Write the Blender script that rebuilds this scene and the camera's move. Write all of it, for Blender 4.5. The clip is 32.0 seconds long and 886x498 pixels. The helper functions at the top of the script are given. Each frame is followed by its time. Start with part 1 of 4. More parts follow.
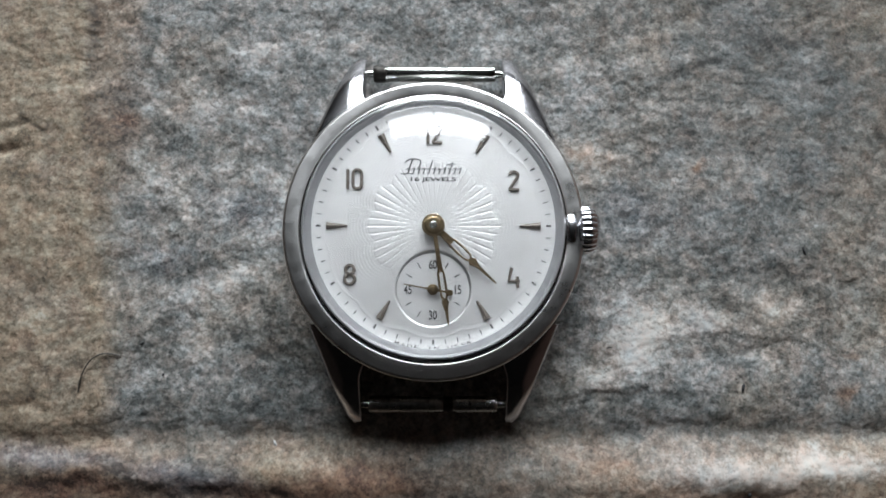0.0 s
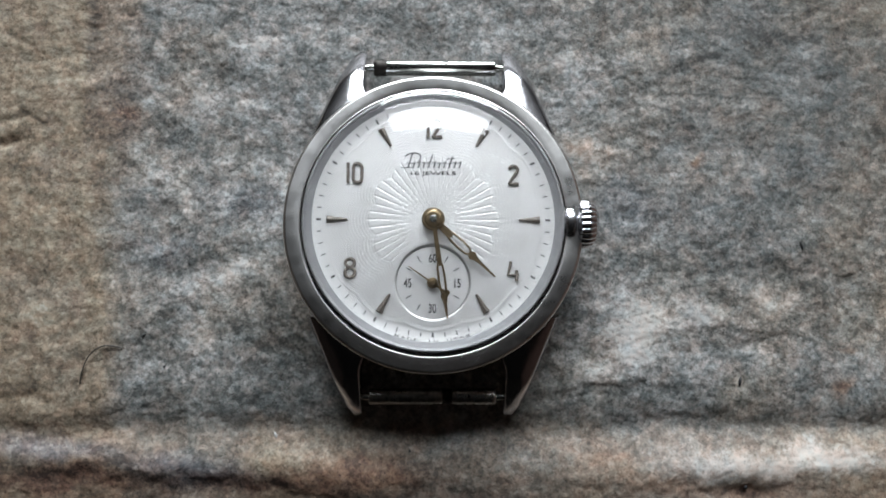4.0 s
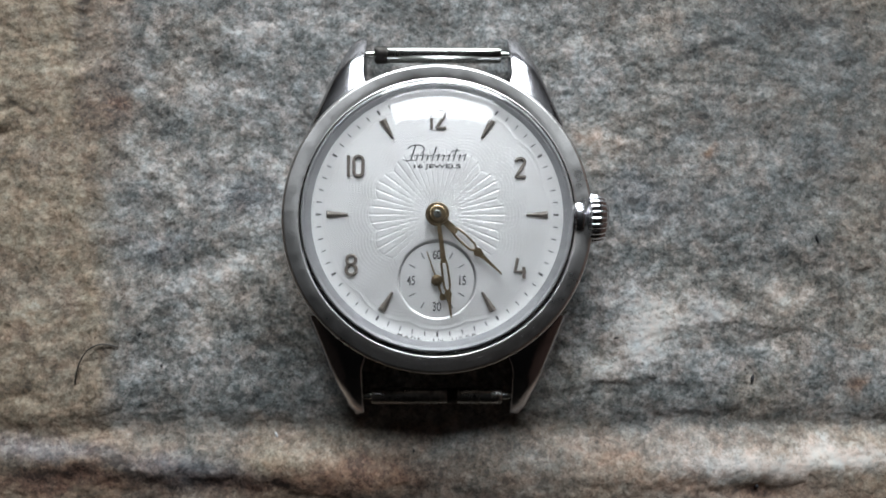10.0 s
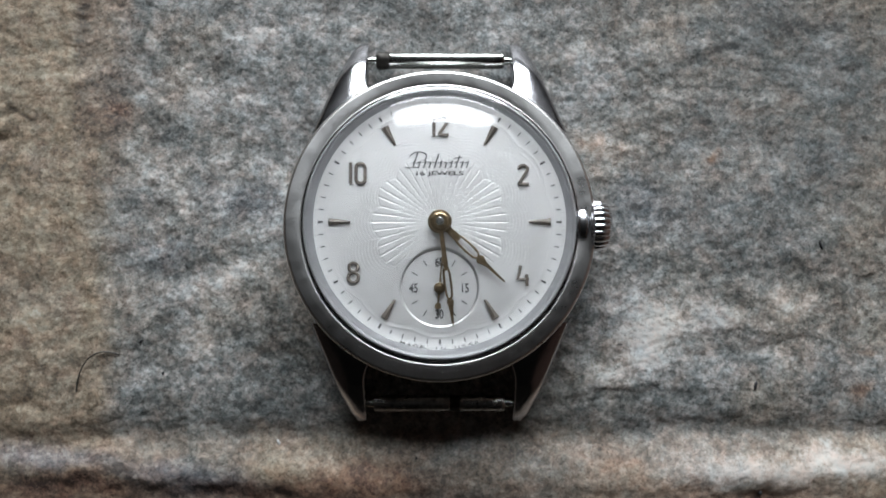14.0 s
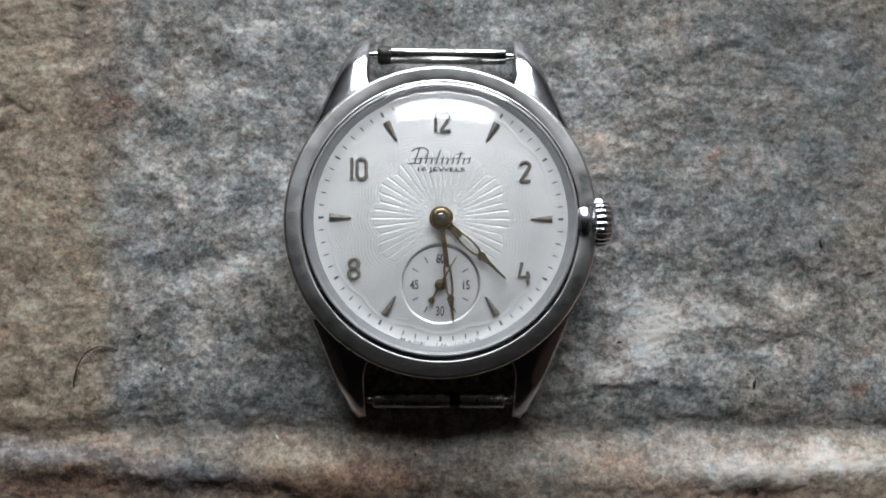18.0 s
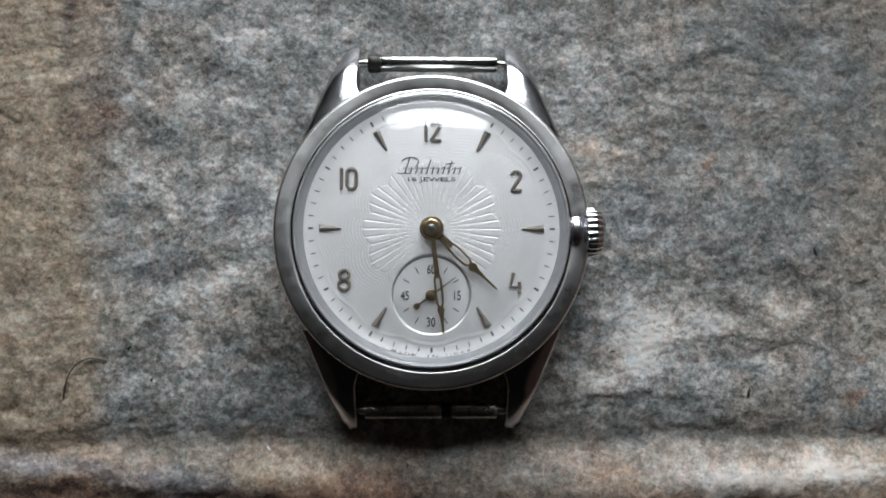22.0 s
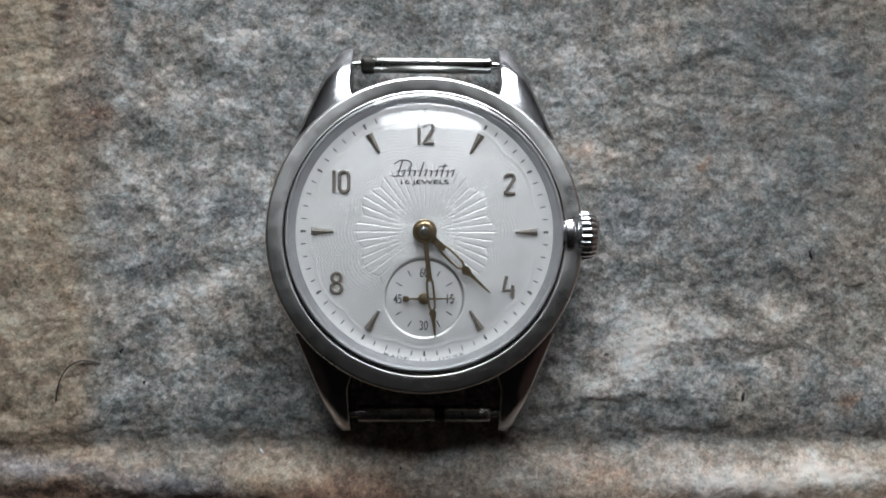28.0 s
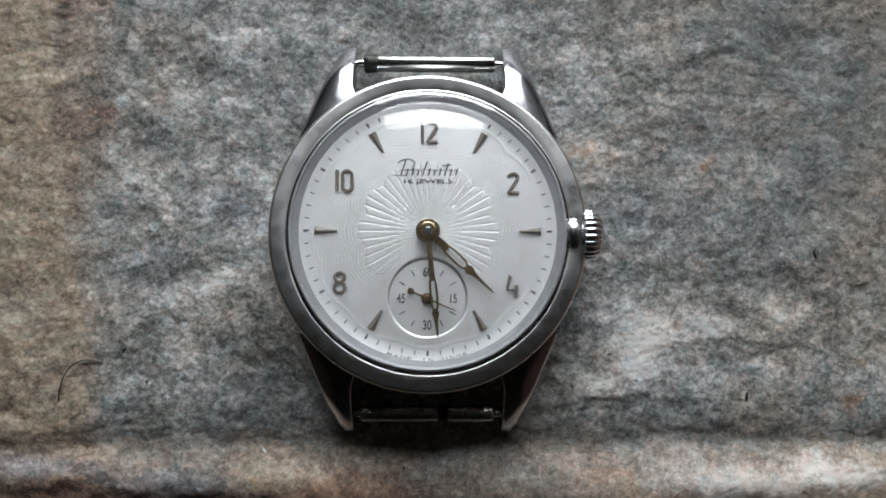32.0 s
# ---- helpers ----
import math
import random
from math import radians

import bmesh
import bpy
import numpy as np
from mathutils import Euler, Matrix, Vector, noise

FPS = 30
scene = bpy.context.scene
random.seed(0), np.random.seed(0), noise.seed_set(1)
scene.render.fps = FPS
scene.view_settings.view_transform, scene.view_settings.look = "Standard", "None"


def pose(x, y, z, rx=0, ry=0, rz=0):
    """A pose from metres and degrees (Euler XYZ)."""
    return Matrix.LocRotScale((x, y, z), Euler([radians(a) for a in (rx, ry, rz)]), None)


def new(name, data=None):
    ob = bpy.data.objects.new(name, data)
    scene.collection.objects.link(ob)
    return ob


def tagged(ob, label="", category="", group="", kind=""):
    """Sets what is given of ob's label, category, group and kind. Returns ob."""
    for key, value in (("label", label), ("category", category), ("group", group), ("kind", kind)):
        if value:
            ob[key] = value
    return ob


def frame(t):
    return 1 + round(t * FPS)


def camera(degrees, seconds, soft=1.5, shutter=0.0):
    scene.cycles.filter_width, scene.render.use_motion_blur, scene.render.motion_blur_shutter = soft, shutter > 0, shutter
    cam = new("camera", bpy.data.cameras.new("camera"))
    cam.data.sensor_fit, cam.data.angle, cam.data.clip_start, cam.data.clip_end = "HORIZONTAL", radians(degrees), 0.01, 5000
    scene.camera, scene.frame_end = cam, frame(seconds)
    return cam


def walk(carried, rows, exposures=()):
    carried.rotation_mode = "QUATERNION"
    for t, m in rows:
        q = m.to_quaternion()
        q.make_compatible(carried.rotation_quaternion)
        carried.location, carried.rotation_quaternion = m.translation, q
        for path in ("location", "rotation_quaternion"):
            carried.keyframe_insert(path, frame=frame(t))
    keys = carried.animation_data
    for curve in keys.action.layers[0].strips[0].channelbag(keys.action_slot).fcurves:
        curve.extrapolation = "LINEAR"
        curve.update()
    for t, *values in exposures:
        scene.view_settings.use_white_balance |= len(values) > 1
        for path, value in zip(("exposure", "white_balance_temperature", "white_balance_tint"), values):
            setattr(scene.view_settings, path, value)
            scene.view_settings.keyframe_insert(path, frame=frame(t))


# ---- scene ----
cam = camera(70.0, 32.0, soft=1.8)
# seconds, place in metres, turn in degrees
PATH = [
    (0, 0.000575, -0.010000, 0.078880, 5.807, -0.420, 0.060),
    (0.5, 0.000664, -0.009738, 0.079900, 5.674, -0.444, 0.183),
    (1, 0.000882, -0.009834, 0.080090, 5.523, -0.497, 0.298),
    (1.5, 0.000695, -0.009737, 0.079865, 5.316, -0.601, 0.482),
    (2, 0.000584, -0.010310, 0.079663, 5.346, -0.679, 0.414),
    (2.5, 0.000469, -0.010643, 0.079048, 5.373, -0.601, 0.241),
    (3, 0.000520, -0.010237, 0.079110, 5.367, -0.529, 0.265),
    (3.5, 0.000438, -0.010333, 0.079144, 5.359, -0.552, 0.257),
    (5.5, 0.000652, -0.007994, 0.079917, 4.157, -0.468, -0.027),
    (6, -0.000110, -0.008747, 0.078923, 4.034, -0.514, -0.093),
    (6.5, -0.000237, -0.008316, 0.078151, 3.638, -0.491, -0.015),
    (7, 0.000098, -0.008143, 0.077682, 3.586, -0.443, -0.051),
    (7.5, 0.000860, -0.007464, 0.077943, 3.278, -0.454, 0.014),
    (8, 0.000457, -0.006731, 0.078135, 3.116, -0.754, 0.355),
    (8.5, 0.000867, -0.006853, 0.077724, 3.223, -0.718, 0.201),
    (9, 0.000450, -0.007618, 0.077563, 3.379, -0.748, 0.156),
    (9.5, 0.000026, -0.007912, 0.077254, 3.360, -0.654, 0.101),
    (10, -0.000009, -0.007946, 0.076929, 3.357, -0.523, 0.042),
    (10.5, -0.000159, -0.007582, 0.077028, 3.171, -0.473, 0.081),
    (11, -0.000315, -0.007757, 0.077149, 3.257, -0.600, 0.259),
    (11.5, -0.000707, -0.007172, 0.076911, 3.080, -0.722, 0.514),
    (12, -0.000050, -0.007078, 0.077405, 3.119, -0.508, 0.157),
    (12.5, -0.000236, -0.007341, 0.077295, 3.315, -0.447, 0.022),
    (13, -0.000782, -0.007126, 0.077316, 3.327, -0.471, -0.053),
    (13.5, -0.000711, -0.006607, 0.076530, 3.141, -0.455, -0.054),
    (14, -0.000308, -0.006836, 0.076701, 3.144, -0.534, -0.027),
    (14.5, -0.000320, -0.006481, 0.076886, 2.988, -0.685, 0.099),
    (16.5, -0.001521, -0.006589, 0.075859, 2.748, -0.851, 0.160),
    (17, -0.001276, -0.006602, 0.076191, 2.878, -0.883, 0.126),
    (17.5, -0.000769, -0.006545, 0.076424, 2.849, -0.884, 0.111),
    (18, -0.001023, -0.006611, 0.076429, 2.647, -1.038, 0.353),
    (18.5, -0.000437, -0.006430, 0.076144, 2.649, -0.986, 0.198),
    (19, -0.000538, -0.006594, 0.076096, 2.695, -1.046, 0.070),
    (19.5, -0.001354, -0.006413, 0.075933, 2.765, -1.076, 0.094),
    (20, -0.001116, -0.006299, 0.075778, 2.787, -1.030, 0.072),
    (20.5, -0.000438, -0.006122, 0.075821, 2.661, -0.926, 0.050),
    (21, -0.000708, -0.005750, 0.076063, 2.570, -1.052, 0.152),
    (21.5, -0.000247, -0.005604, 0.075905, 2.407, -1.057, 0.157),
    (22, 0.000040, -0.005233, 0.075989, 2.486, -0.989, 0.109),
    (22.5, -0.000235, -0.005427, 0.075798, 2.593, -0.958, 0.069),
    (23, -0.000387, -0.005141, 0.075285, 2.420, -0.943, 0.133),
    (23.5, 0.000261, -0.005184, 0.075097, 2.344, -0.885, 0.035),
    (24, 0.000702, -0.004907, 0.075136, 2.317, -0.886, 0.053),
    (24.5, 0.001114, -0.004924, 0.075292, 2.156, -0.847, 0.186),
    (25, 0.000762, -0.004616, 0.075679, 2.143, -0.929, 0.129),
    (25.5, 0.000613, -0.004778, 0.075770, 2.306, -0.890, 0.023),
    (27.5, 0.001062, -0.003917, 0.075565, 2.017, -0.894, 0.106),
    (28, 0.000894, -0.004387, 0.075718, 2.077, -0.926, 0.205),
    (28.5, 0.000938, -0.003640, 0.075815, 1.948, -0.848, 0.142),
    (29, 0.000620, -0.004095, 0.075728, 2.102, -0.953, 0.053),
    (29.5, 0.000408, -0.004170, 0.075265, 2.044, -0.926, 0.046),
    (30, 0.000492, -0.004391, 0.075075, 2.030, -0.885, -0.002),
    (30.5, 0.000361, -0.004019, 0.075035, 2.023, -0.880, -0.074),
    (31, 0.000542, -0.004212, 0.075188, 1.973, -0.864, 0.093),
    (31.5, 0.001011, -0.003752, 0.075542, 1.827, -0.923, 0.260),
    (32, 0.000567, -0.004303, 0.075535, 1.960, -0.894, 0.225),
]
walk(cam, [(r[0], pose(*r[1:])) for r in PATH], [(0, 0.05), (10, 0.02), (22, -0.03), (32, -0.05)])

# ---- light: one tall window beyond the twelve o'clock side, in a plain dim room ----
world = bpy.data.worlds.new("sky")
scene.world = world
world.use_nodes = True
wn = world.node_tree.nodes
sky = wn.new("ShaderNodeTexSky")
sky.sky_type = "NISHITA"
sky.sun_disc = False
sky.sun_elevation = radians(35)
sky.sun_rotation = radians(180)
wn["Background"].inputs["Strength"].default_value = 0.08
world.node_tree.links.new(sky.outputs[0], wn["Background"].inputs["Color"])

WIN_X0, WIN_X1, WIN_Z0, WIN_Z1, WIN_Y = -0.78, 0.96, 0.40, 1.76, 2.0
lamp = bpy.data.lights.new("window_daylight", "AREA")
lamp.shape = "RECTANGLE"
lamp.size, lamp.size_y = WIN_X1 - WIN_X0 - 0.02, WIN_Z1 - WIN_Z0 - 0.02
lamp.energy = 117.0
lamp.color = (0.915, 0.97, 1.02)
lamp.spread = radians(165)
lamp_ob = new("window_daylight", lamp)
lamp_ob.matrix_world = pose((WIN_X0 + WIN_X1) / 2, WIN_Y - 0.004, (WIN_Z0 + WIN_Z1) / 2, -90, 0, 0)


# ---- materials ----
def material(name):
    m = bpy.data.materials.new(name)
    m.use_nodes = True
    nt = m.node_tree
    return m, nt, nt.nodes["Principled BSDF"]


def node(nt, kind, **kw):
    n = nt.nodes.new(kind)
    for k, v in kw.items():
        n.inputs[k].default_value = v
    return n


def noise_node(nt, scale, detail=4.0, rough=0.55, coord=None, stretch=None):
    n = node(nt, "ShaderNodeTexNoise", Scale=scale, Detail=detail, Roughness=rough)
    src = nt.nodes.new("ShaderNodeTexCoord")
    out = src.outputs[coord or "Object"]
    if stretch:
        mp = nt.nodes.new("ShaderNodeMapping")
        mp.inputs["Scale"].default_value = stretch
        nt.links.new(out, mp.inputs["Vector"])
        out = mp.outputs[0]
    nt.links.new(out, n.inputs["Vector"])
    return n


def ramp(nt, fac, stops):
    r = nt.nodes.new("ShaderNodeValToRGB")
    els = r.color_ramp.elements
    while len(els) < len(stops):
        els.new(0.5)
    for e, (p, c) in zip(els, stops):
        e.position = p
        e.color = (*c, 1) if len(c) == 3 else c
    nt.links.new(fac, r.inputs["Fac"])
    return r


def bump(nt, bsdf, fac, strength, distance):
    b = node(nt, "ShaderNodeBump", Strength=strength, Distance=distance)
    nt.links.new(fac, b.inputs["Height"])
    nt.links.new(b.outputs[0], bsdf.inputs["Normal"])
    return b


def metal(name, col, rough, wear=0.06, scale=900.0, dark=0.6, bumpy=0.12, stretch=None, spots=0.33):
    m, nt, b = material(name)
    b.inputs["Metallic"].default_value = 1.0
    n1 = noise_node(nt, scale, 6.0, 0.6, stretch=stretch)
    n2 = noise_node(nt, scale * 0.22, 3.0, 0.5)
    mix = node(nt, "ShaderNodeMath")
    mix.operation = "MULTIPLY_ADD"
    mix.inputs[1].default_value = 0.5
    nt.links.new(n1.outputs["Fac"], mix.inputs[0])
    half = node(nt, "ShaderNodeMath")
    half.operation = "MULTIPLY"
    half.inputs[1].default_value = 0.5
    nt.links.new(n2.outputs["Fac"], half.inputs[0])
    nt.links.new(half.outputs[0], mix.inputs[2])
    low = tuple(c * dark for c in col)
    r = ramp(nt, mix.outputs[0], [(spots, low), (spots + 0.19 if spots < 0.35 else spots + 0.05, col), (1.0, tuple(min(1, c * 1.08) for c in col))])
    nt.links.new(r.outputs[0], b.inputs["Base Color"])
    mr = node(nt, "ShaderNodeMapRange")
    mr.inputs["From Min"].default_value, mr.inputs["From Max"].default_value = 0.3, 0.7
    mr.inputs["To Min"].default_value, mr.inputs["To Max"].default_value = rough + wear, max(0.02, rough - wear)
    nt.links.new(mix.outputs[0], mr.inputs["Value"])
    nt.links.new(mr.outputs[0], b.inputs["Roughness"])
    bump(nt, b, n1.outputs["Fac"], bumpy, 0.00003)
    return m


STEEL = metal("polished_steel", (0.74, 0.74, 0.76), 0.22, 0.05, 700, 0.75)
POLISHED = metal("bright_polished_steel", (0.47, 0.46, 0.475), 0.18, 0.06, 650, 0.7, 0.35)
BRUSHED = metal("worn_chromed_steel", (0.78, 0.77, 0.755), 0.345, 0.12, 500, 0.66, 0.55)
b = BRUSHED.node_tree.nodes["Principled BSDF"]
b.inputs["Anisotropic"].default_value = 0.5
tangent = BRUSHED.node_tree.nodes.new("ShaderNodeTangent")
tangent.direction_type, tangent.axis = "RADIAL", "Z"
BRUSHED.node_tree.links.new(tangent.outputs[0], b.inputs["Tangent"])
BARSTEEL = metal("tarnished_steel", (0.50, 0.51, 0.48), 0.22, 0.1, 900, 0.28, 0.3, spots=0.38)
DARK_STEEL = metal("dark_steel", (0.05, 0.047, 0.043), 0.6, 0.1, 1500, 0.4, 0.6)
BRASS = metal("aged_gilt_brass", (0.205, 0.155, 0.095), 0.38, 0.1, 2200, 0.45, 0.4)
LOWER_SLEEVE_STEEL = metal("lower_sleeve_steel", (0.52, 0.51, 0.49), 0.3, 0.1, 1200, 0.3, 0.4)


def dial_paint():
    m, nt, b = material("silvered_dial")
    n = noise_node(nt, 350, 5, 0.6)
    r = ramp(nt, n.outputs["Fac"], [(0.25, (0.49, 0.487, 0.48)), (0.5, (0.54, 0.541, 0.54)), (0.8, (0.57, 0.571, 0.57))])
    spots = noise_node(nt, 1700, 2, 0.4)
    rs = ramp(nt, spots.outputs["Fac"], [(0.20, (0.45, 0.42, 0.38)), (0.27, (1, 1, 1)), (1, (1, 1, 1))])
    mul = nt.nodes.new("ShaderNodeMix")
    mul.data_type, mul.blend_type = "RGBA", "MULTIPLY"
    mul.inputs[0].default_value = 0.6
    nt.links.new(r.outputs[0], mul.inputs[6])
    nt.links.new(rs.outputs[0], mul.inputs[7])
    nt.links.new(mul.outputs[2], b.inputs["Base Color"])
    b.inputs["Metallic"].default_value = 0.95
    b.inputs["Roughness"].default_value = 0.51
    fine = noise_node(nt, 6000, 3, 0.5)
    bump(nt, b, fine.outputs["Fac"], 0.08, 0.00002)
    return m


DIAL = dial_paint()


def plain(name, col, rough, spread=0.15, scale=1500.0, metallic=0.0):
    m, nt, b = material(name)
    n = noise_node(nt, scale, 4, 0.6)
    r = ramp(nt, n.outputs["Fac"], [(0.3, tuple(c * (1 - spread) for c in col)), (0.7, tuple(c * (1 + spread) for c in col))])
    nt.links.new(r.outputs[0], b.inputs["Base Color"])
    b.inputs["Roughness"].default_value = rough
    b.inputs["Metallic"].default_value = metallic
    bump(nt, b, n.outputs["Fac"], 0.1, 0.02 / scale)
    return m


SATIN = plain("pale_satin_ring", (0.15, 0.152, 0.156), 0.5, 0.1, 900, 0.4)
APPLIED = plain("aged_gilt_markers", (0.074, 0.062, 0.052), 0.65, 0.3, 2500, 0.15)
INK = plain("dial_print", (0.045, 0.043, 0.045), 0.5, 0.4, 4000)
LOGO_INK = plain("worn_dial_print", (0.05, 0.05, 0.053), 0.5, 0.45, 4000)
SIDEPAINT = plain("side_wall_paint", (0.035, 0.026, 0.022), 0.9, 0.06, 6)
BROWNPAINT = plain("brown_reflection_paint", (0.11, 0.062, 0.046), 0.9, 0.08, 6)
WALLPAINT = plain("wall_paint", (0.02, 0.0175, 0.015), 0.9, 0.06, 6)
GAP_BLACK = plain("gap_black", (0.006, 0.006, 0.008), 0.95, 0.2, 900)
ABSORBER = plain("black_absorber", (0.006, 0.0052, 0.0045), 1.0, 0.1, 60)
CEILPAINT = plain("ceiling_paint", (0.010, 0.0097, 0.0093), 0.9, 0.05, 6)
BOARDS = plain("dark_boards", (0.035, 0.028, 0.022), 0.6, 0.3, 12)
FRAMEPAINT = plain("window_paint", (0.78, 0.78, 0.76), 0.5, 0.04, 30)
FIBRE = plain("dark_fibre", (0.03, 0.026, 0.022), 0.55, 0.3, 3000)
CRUMB = plain("dark_grit", (0.018, 0.018, 0.02), 0.7, 0.4, 3000)
PALE = plain("pale_grit", (0.5, 0.5, 0.5), 0.5, 0.1, 3000)


def acrylic(name, ior, smooth=0.005, hazed=0.05):
    m, nt, b = material(name)
    b.inputs["Base Color"].default_value = (0.985, 0.985, 0.98, 1)
    b.inputs["Transmission Weight"].default_value = 1.0
    b.inputs["IOR"].default_value = ior
    n = noise_node(nt, 500, 4, 0.6)
    mr = node(nt, "ShaderNodeMapRange")
    mr.inputs["From Min"].default_value, mr.inputs["From Max"].default_value = 0.5, 0.8
    mr.inputs["To Min"].default_value, mr.inputs["To Max"].default_value = smooth, hazed
    nt.links.new(n.outputs["Fac"], mr.inputs["Value"])
    nt.links.new(mr.outputs[0], b.inputs["Roughness"])
    return m


ACRYLIC = acrylic("clear_acrylic", 1.43, 0.06, 0.10)
PANE = acrylic("window_glass", 1.5)
for m in (GAP_BLACK, ABSORBER, SIDEPAINT, WALLPAINT, CEILPAINT):
    m.node_tree.nodes["Principled BSDF"].inputs["Specular IOR Level"].default_value = 0.05


def stone_material():
    m, nt, b = material("mottled_stone")
    at = nt.nodes.new("ShaderNodeAttribute")
    at.attribute_name = "mineral_and_shade"
    sep = nt.nodes.new("ShaderNodeSeparateColor")
    nt.links.new(at.outputs["Color"], sep.inputs[0])

    def math_node(op, a, c, d=None):
        n = nt.nodes.new("ShaderNodeMath")
        n.operation = op
        for i, v in enumerate((a, c, d)):
            if v is None:
                continue
            if isinstance(v, (int, float)):
                n.inputs[i].default_value = v
            else:
                nt.links.new(v, n.inputs[i])
        return n.outputs[0]

    def step(v, lo, hi):
        n = nt.nodes.new("ShaderNodeMapRange")
        n.interpolation_type = "SMOOTHSTEP"
        n.inputs["From Min"].default_value, n.inputs["From Max"].default_value = lo, hi
        nt.links.new(v, n.inputs["Value"])
        return n.outputs[0]

    grain = noise_node(nt, 3200, 5, 0.75)
    blot = noise_node(nt, 470, 6, 0.62)
    clump = step(blot.outputs["Fac"], 0.46, 0.54)
    pebble = step(noise_node(nt, 1150, 4, 0.6).outputs["Fac"], 0.46, 0.54)
    mica = step(noise_node(nt, 3000, 3, 0.6).outputs["Fac"], 0.42, 0.35)

    def cells(size, wobble):
        """Grains of one tone each, with uneven borders; two random values a grain."""
        src = nt.nodes.new("ShaderNodeTexCoord")
        shift = node(nt, "ShaderNodeTexNoise", Scale=size * 1.6, Detail=3.0, Roughness=0.6)
        nt.links.new(src.outputs["Object"], shift.inputs["Vector"])
        add = nt.nodes.new("ShaderNodeVectorMath")
        add.operation = "MULTIPLY_ADD"
        add.inputs[1].default_value = (wobble,) * 3
        nt.links.new(shift.outputs["Color"], add.inputs[0])
        nt.links.new(src.outputs["Object"], add.inputs[2])
        v = nt.nodes.new("ShaderNodeTexVoronoi")
        v.feature = "SMOOTH_F1"
        v.inputs["Scale"].default_value = size
        v.inputs["Smoothness"].default_value = 0.08
        nt.links.new(add.outputs[0], v.inputs["Vector"])
        sp = nt.nodes.new("ShaderNodeSeparateColor")
        nt.links.new(v.outputs["Color"], sp.inputs[0])
        return sp.outputs

    coarse, small, fine = cells(900, 0.0014), cells(2100, 0.0006), cells(4200, 0.0002)
    lumps = math_node("MULTIPLY_ADD", grain.outputs["Fac"], 0.20, -0.482)
    for v, weight in ((small[0], 0.24), (fine[0], 0.22), (coarse[0], 0.13), (clump, 0.13), (pebble, 0.09), (mica, -0.17)):
        lumps = math_node("MULTIPLY_ADD", v, weight, lumps)
    bold = nt.nodes.new("ShaderNodeAttribute")
    bold.attribute_name = "lumpiness"
    t = math_node("MULTIPLY_ADD", lumps, bold.outputs["Fac"], sep.outputs[0])
    grey = ramp(nt, t, [(0.10, (0.040, 0.043, 0.042)), (0.34, (0.121, 0.125, 0.119)), (0.52, (0.217, 0.217, 0.209)),
                        (0.70, (0.356, 0.347, 0.338)), (0.92, (0.55, 0.54, 0.525))])
    warm = ramp(nt, t, [(0.12, (0.055, 0.043, 0.032)), (0.36, (0.162, 0.1255, 0.087)), (0.52, (0.271, 0.214, 0.152)),
                        (0.7, (0.395, 0.331, 0.245)), (0.92, (0.57, 0.50, 0.41))])
    red = ramp(nt, t, [(0.12, (0.035, 0.022, 0.018)), (0.36, (0.15, 0.092, 0.068)), (0.55, (0.29, 0.19, 0.13)), (0.9, (0.54, 0.41, 0.33))])
    hue = noise_node(nt, 260, 5, 0.65)

    def mask(v, amount):
        k = math_node("MULTIPLY_ADD", hue.outputs["Fac"], amount, v)
        k = math_node("SUBTRACT", k, amount * 0.5)
        n = nt.nodes.new("ShaderNodeClamp")
        nt.links.new(k, n.inputs["Value"])
        return n.outputs[0]

    def mix(fac, a, c):
        n = nt.nodes.new("ShaderNodeMix")
        n.data_type = "RGBA"
        nt.links.new(fac, n.inputs[0])
        nt.links.new(a, n.inputs[6])
        nt.links.new(c, n.inputs[7])
        return n.outputs[2]

    c1 = mix(mask(sep.outputs[1], 0.9), grey.outputs[0], warm.outputs[0])
    blue = ramp(nt, t, [(0.12, (0.035, 0.042, 0.055)), (0.4, (0.125, 0.143, 0.172)), (0.6, (0.25, 0.27, 0.30)), (0.9, (0.50, 0.52, 0.54))])
    c0 = mix(mask(at.outputs["Alpha"], 0.5), c1, blue.outputs[0])
    c2 = mix(mask(sep.outputs[2], 0.7), c0, red.outputs[0])
    tint = noise_node(nt, 600, 4, 0.6)
    tone = math_node("MULTIPLY_ADD", coarse[1], 0.13, tint.outputs["Fac"])
    tone = math_node("MULTIPLY_ADD", small[1], 0.17, tone)
    tone = math_node("SUBTRACT", tone, 0.15)
    shade = ramp(nt, tone, [(0.32, (0.935, 1.0, 1.03)), (0.5, (1.0, 1.0, 1.0)), (0.68, (1.065, 0.99, 0.965))])
    tinted = nt.nodes.new("ShaderNodeMix")
    tinted.data_type, tinted.blend_type = "RGBA", "MULTIPLY"
    tinted.inputs[0].default_value = 1.0
    nt.links.new(c2, tinted.inputs[6])
    nt.links.new(shade.outputs[0], tinted.inputs[7])
    nt.links.new(tinted.outputs[2], b.inputs["Base Color"])
    b.inputs["Roughness"].default_value = 0.62
    b.inputs["Specular IOR Level"].default_value = 0.35
    relief = math_node("MULTIPLY_ADD", blot.outputs["Fac"], 0.6, math_node("MULTIPLY", grain.outputs["Fac"], 0.8))
    relief = math_node("MULTIPLY_ADD", fine[0], 0.12, relief)
    relief = math_node("MULTIPLY_ADD", mica, -0.1, relief)
    bump(nt, b, relief, 0.38, 0.00022)
    return m


STONE = stone_material()


# ---- builders: lengths below are in millimetres ----
MM = 0.001


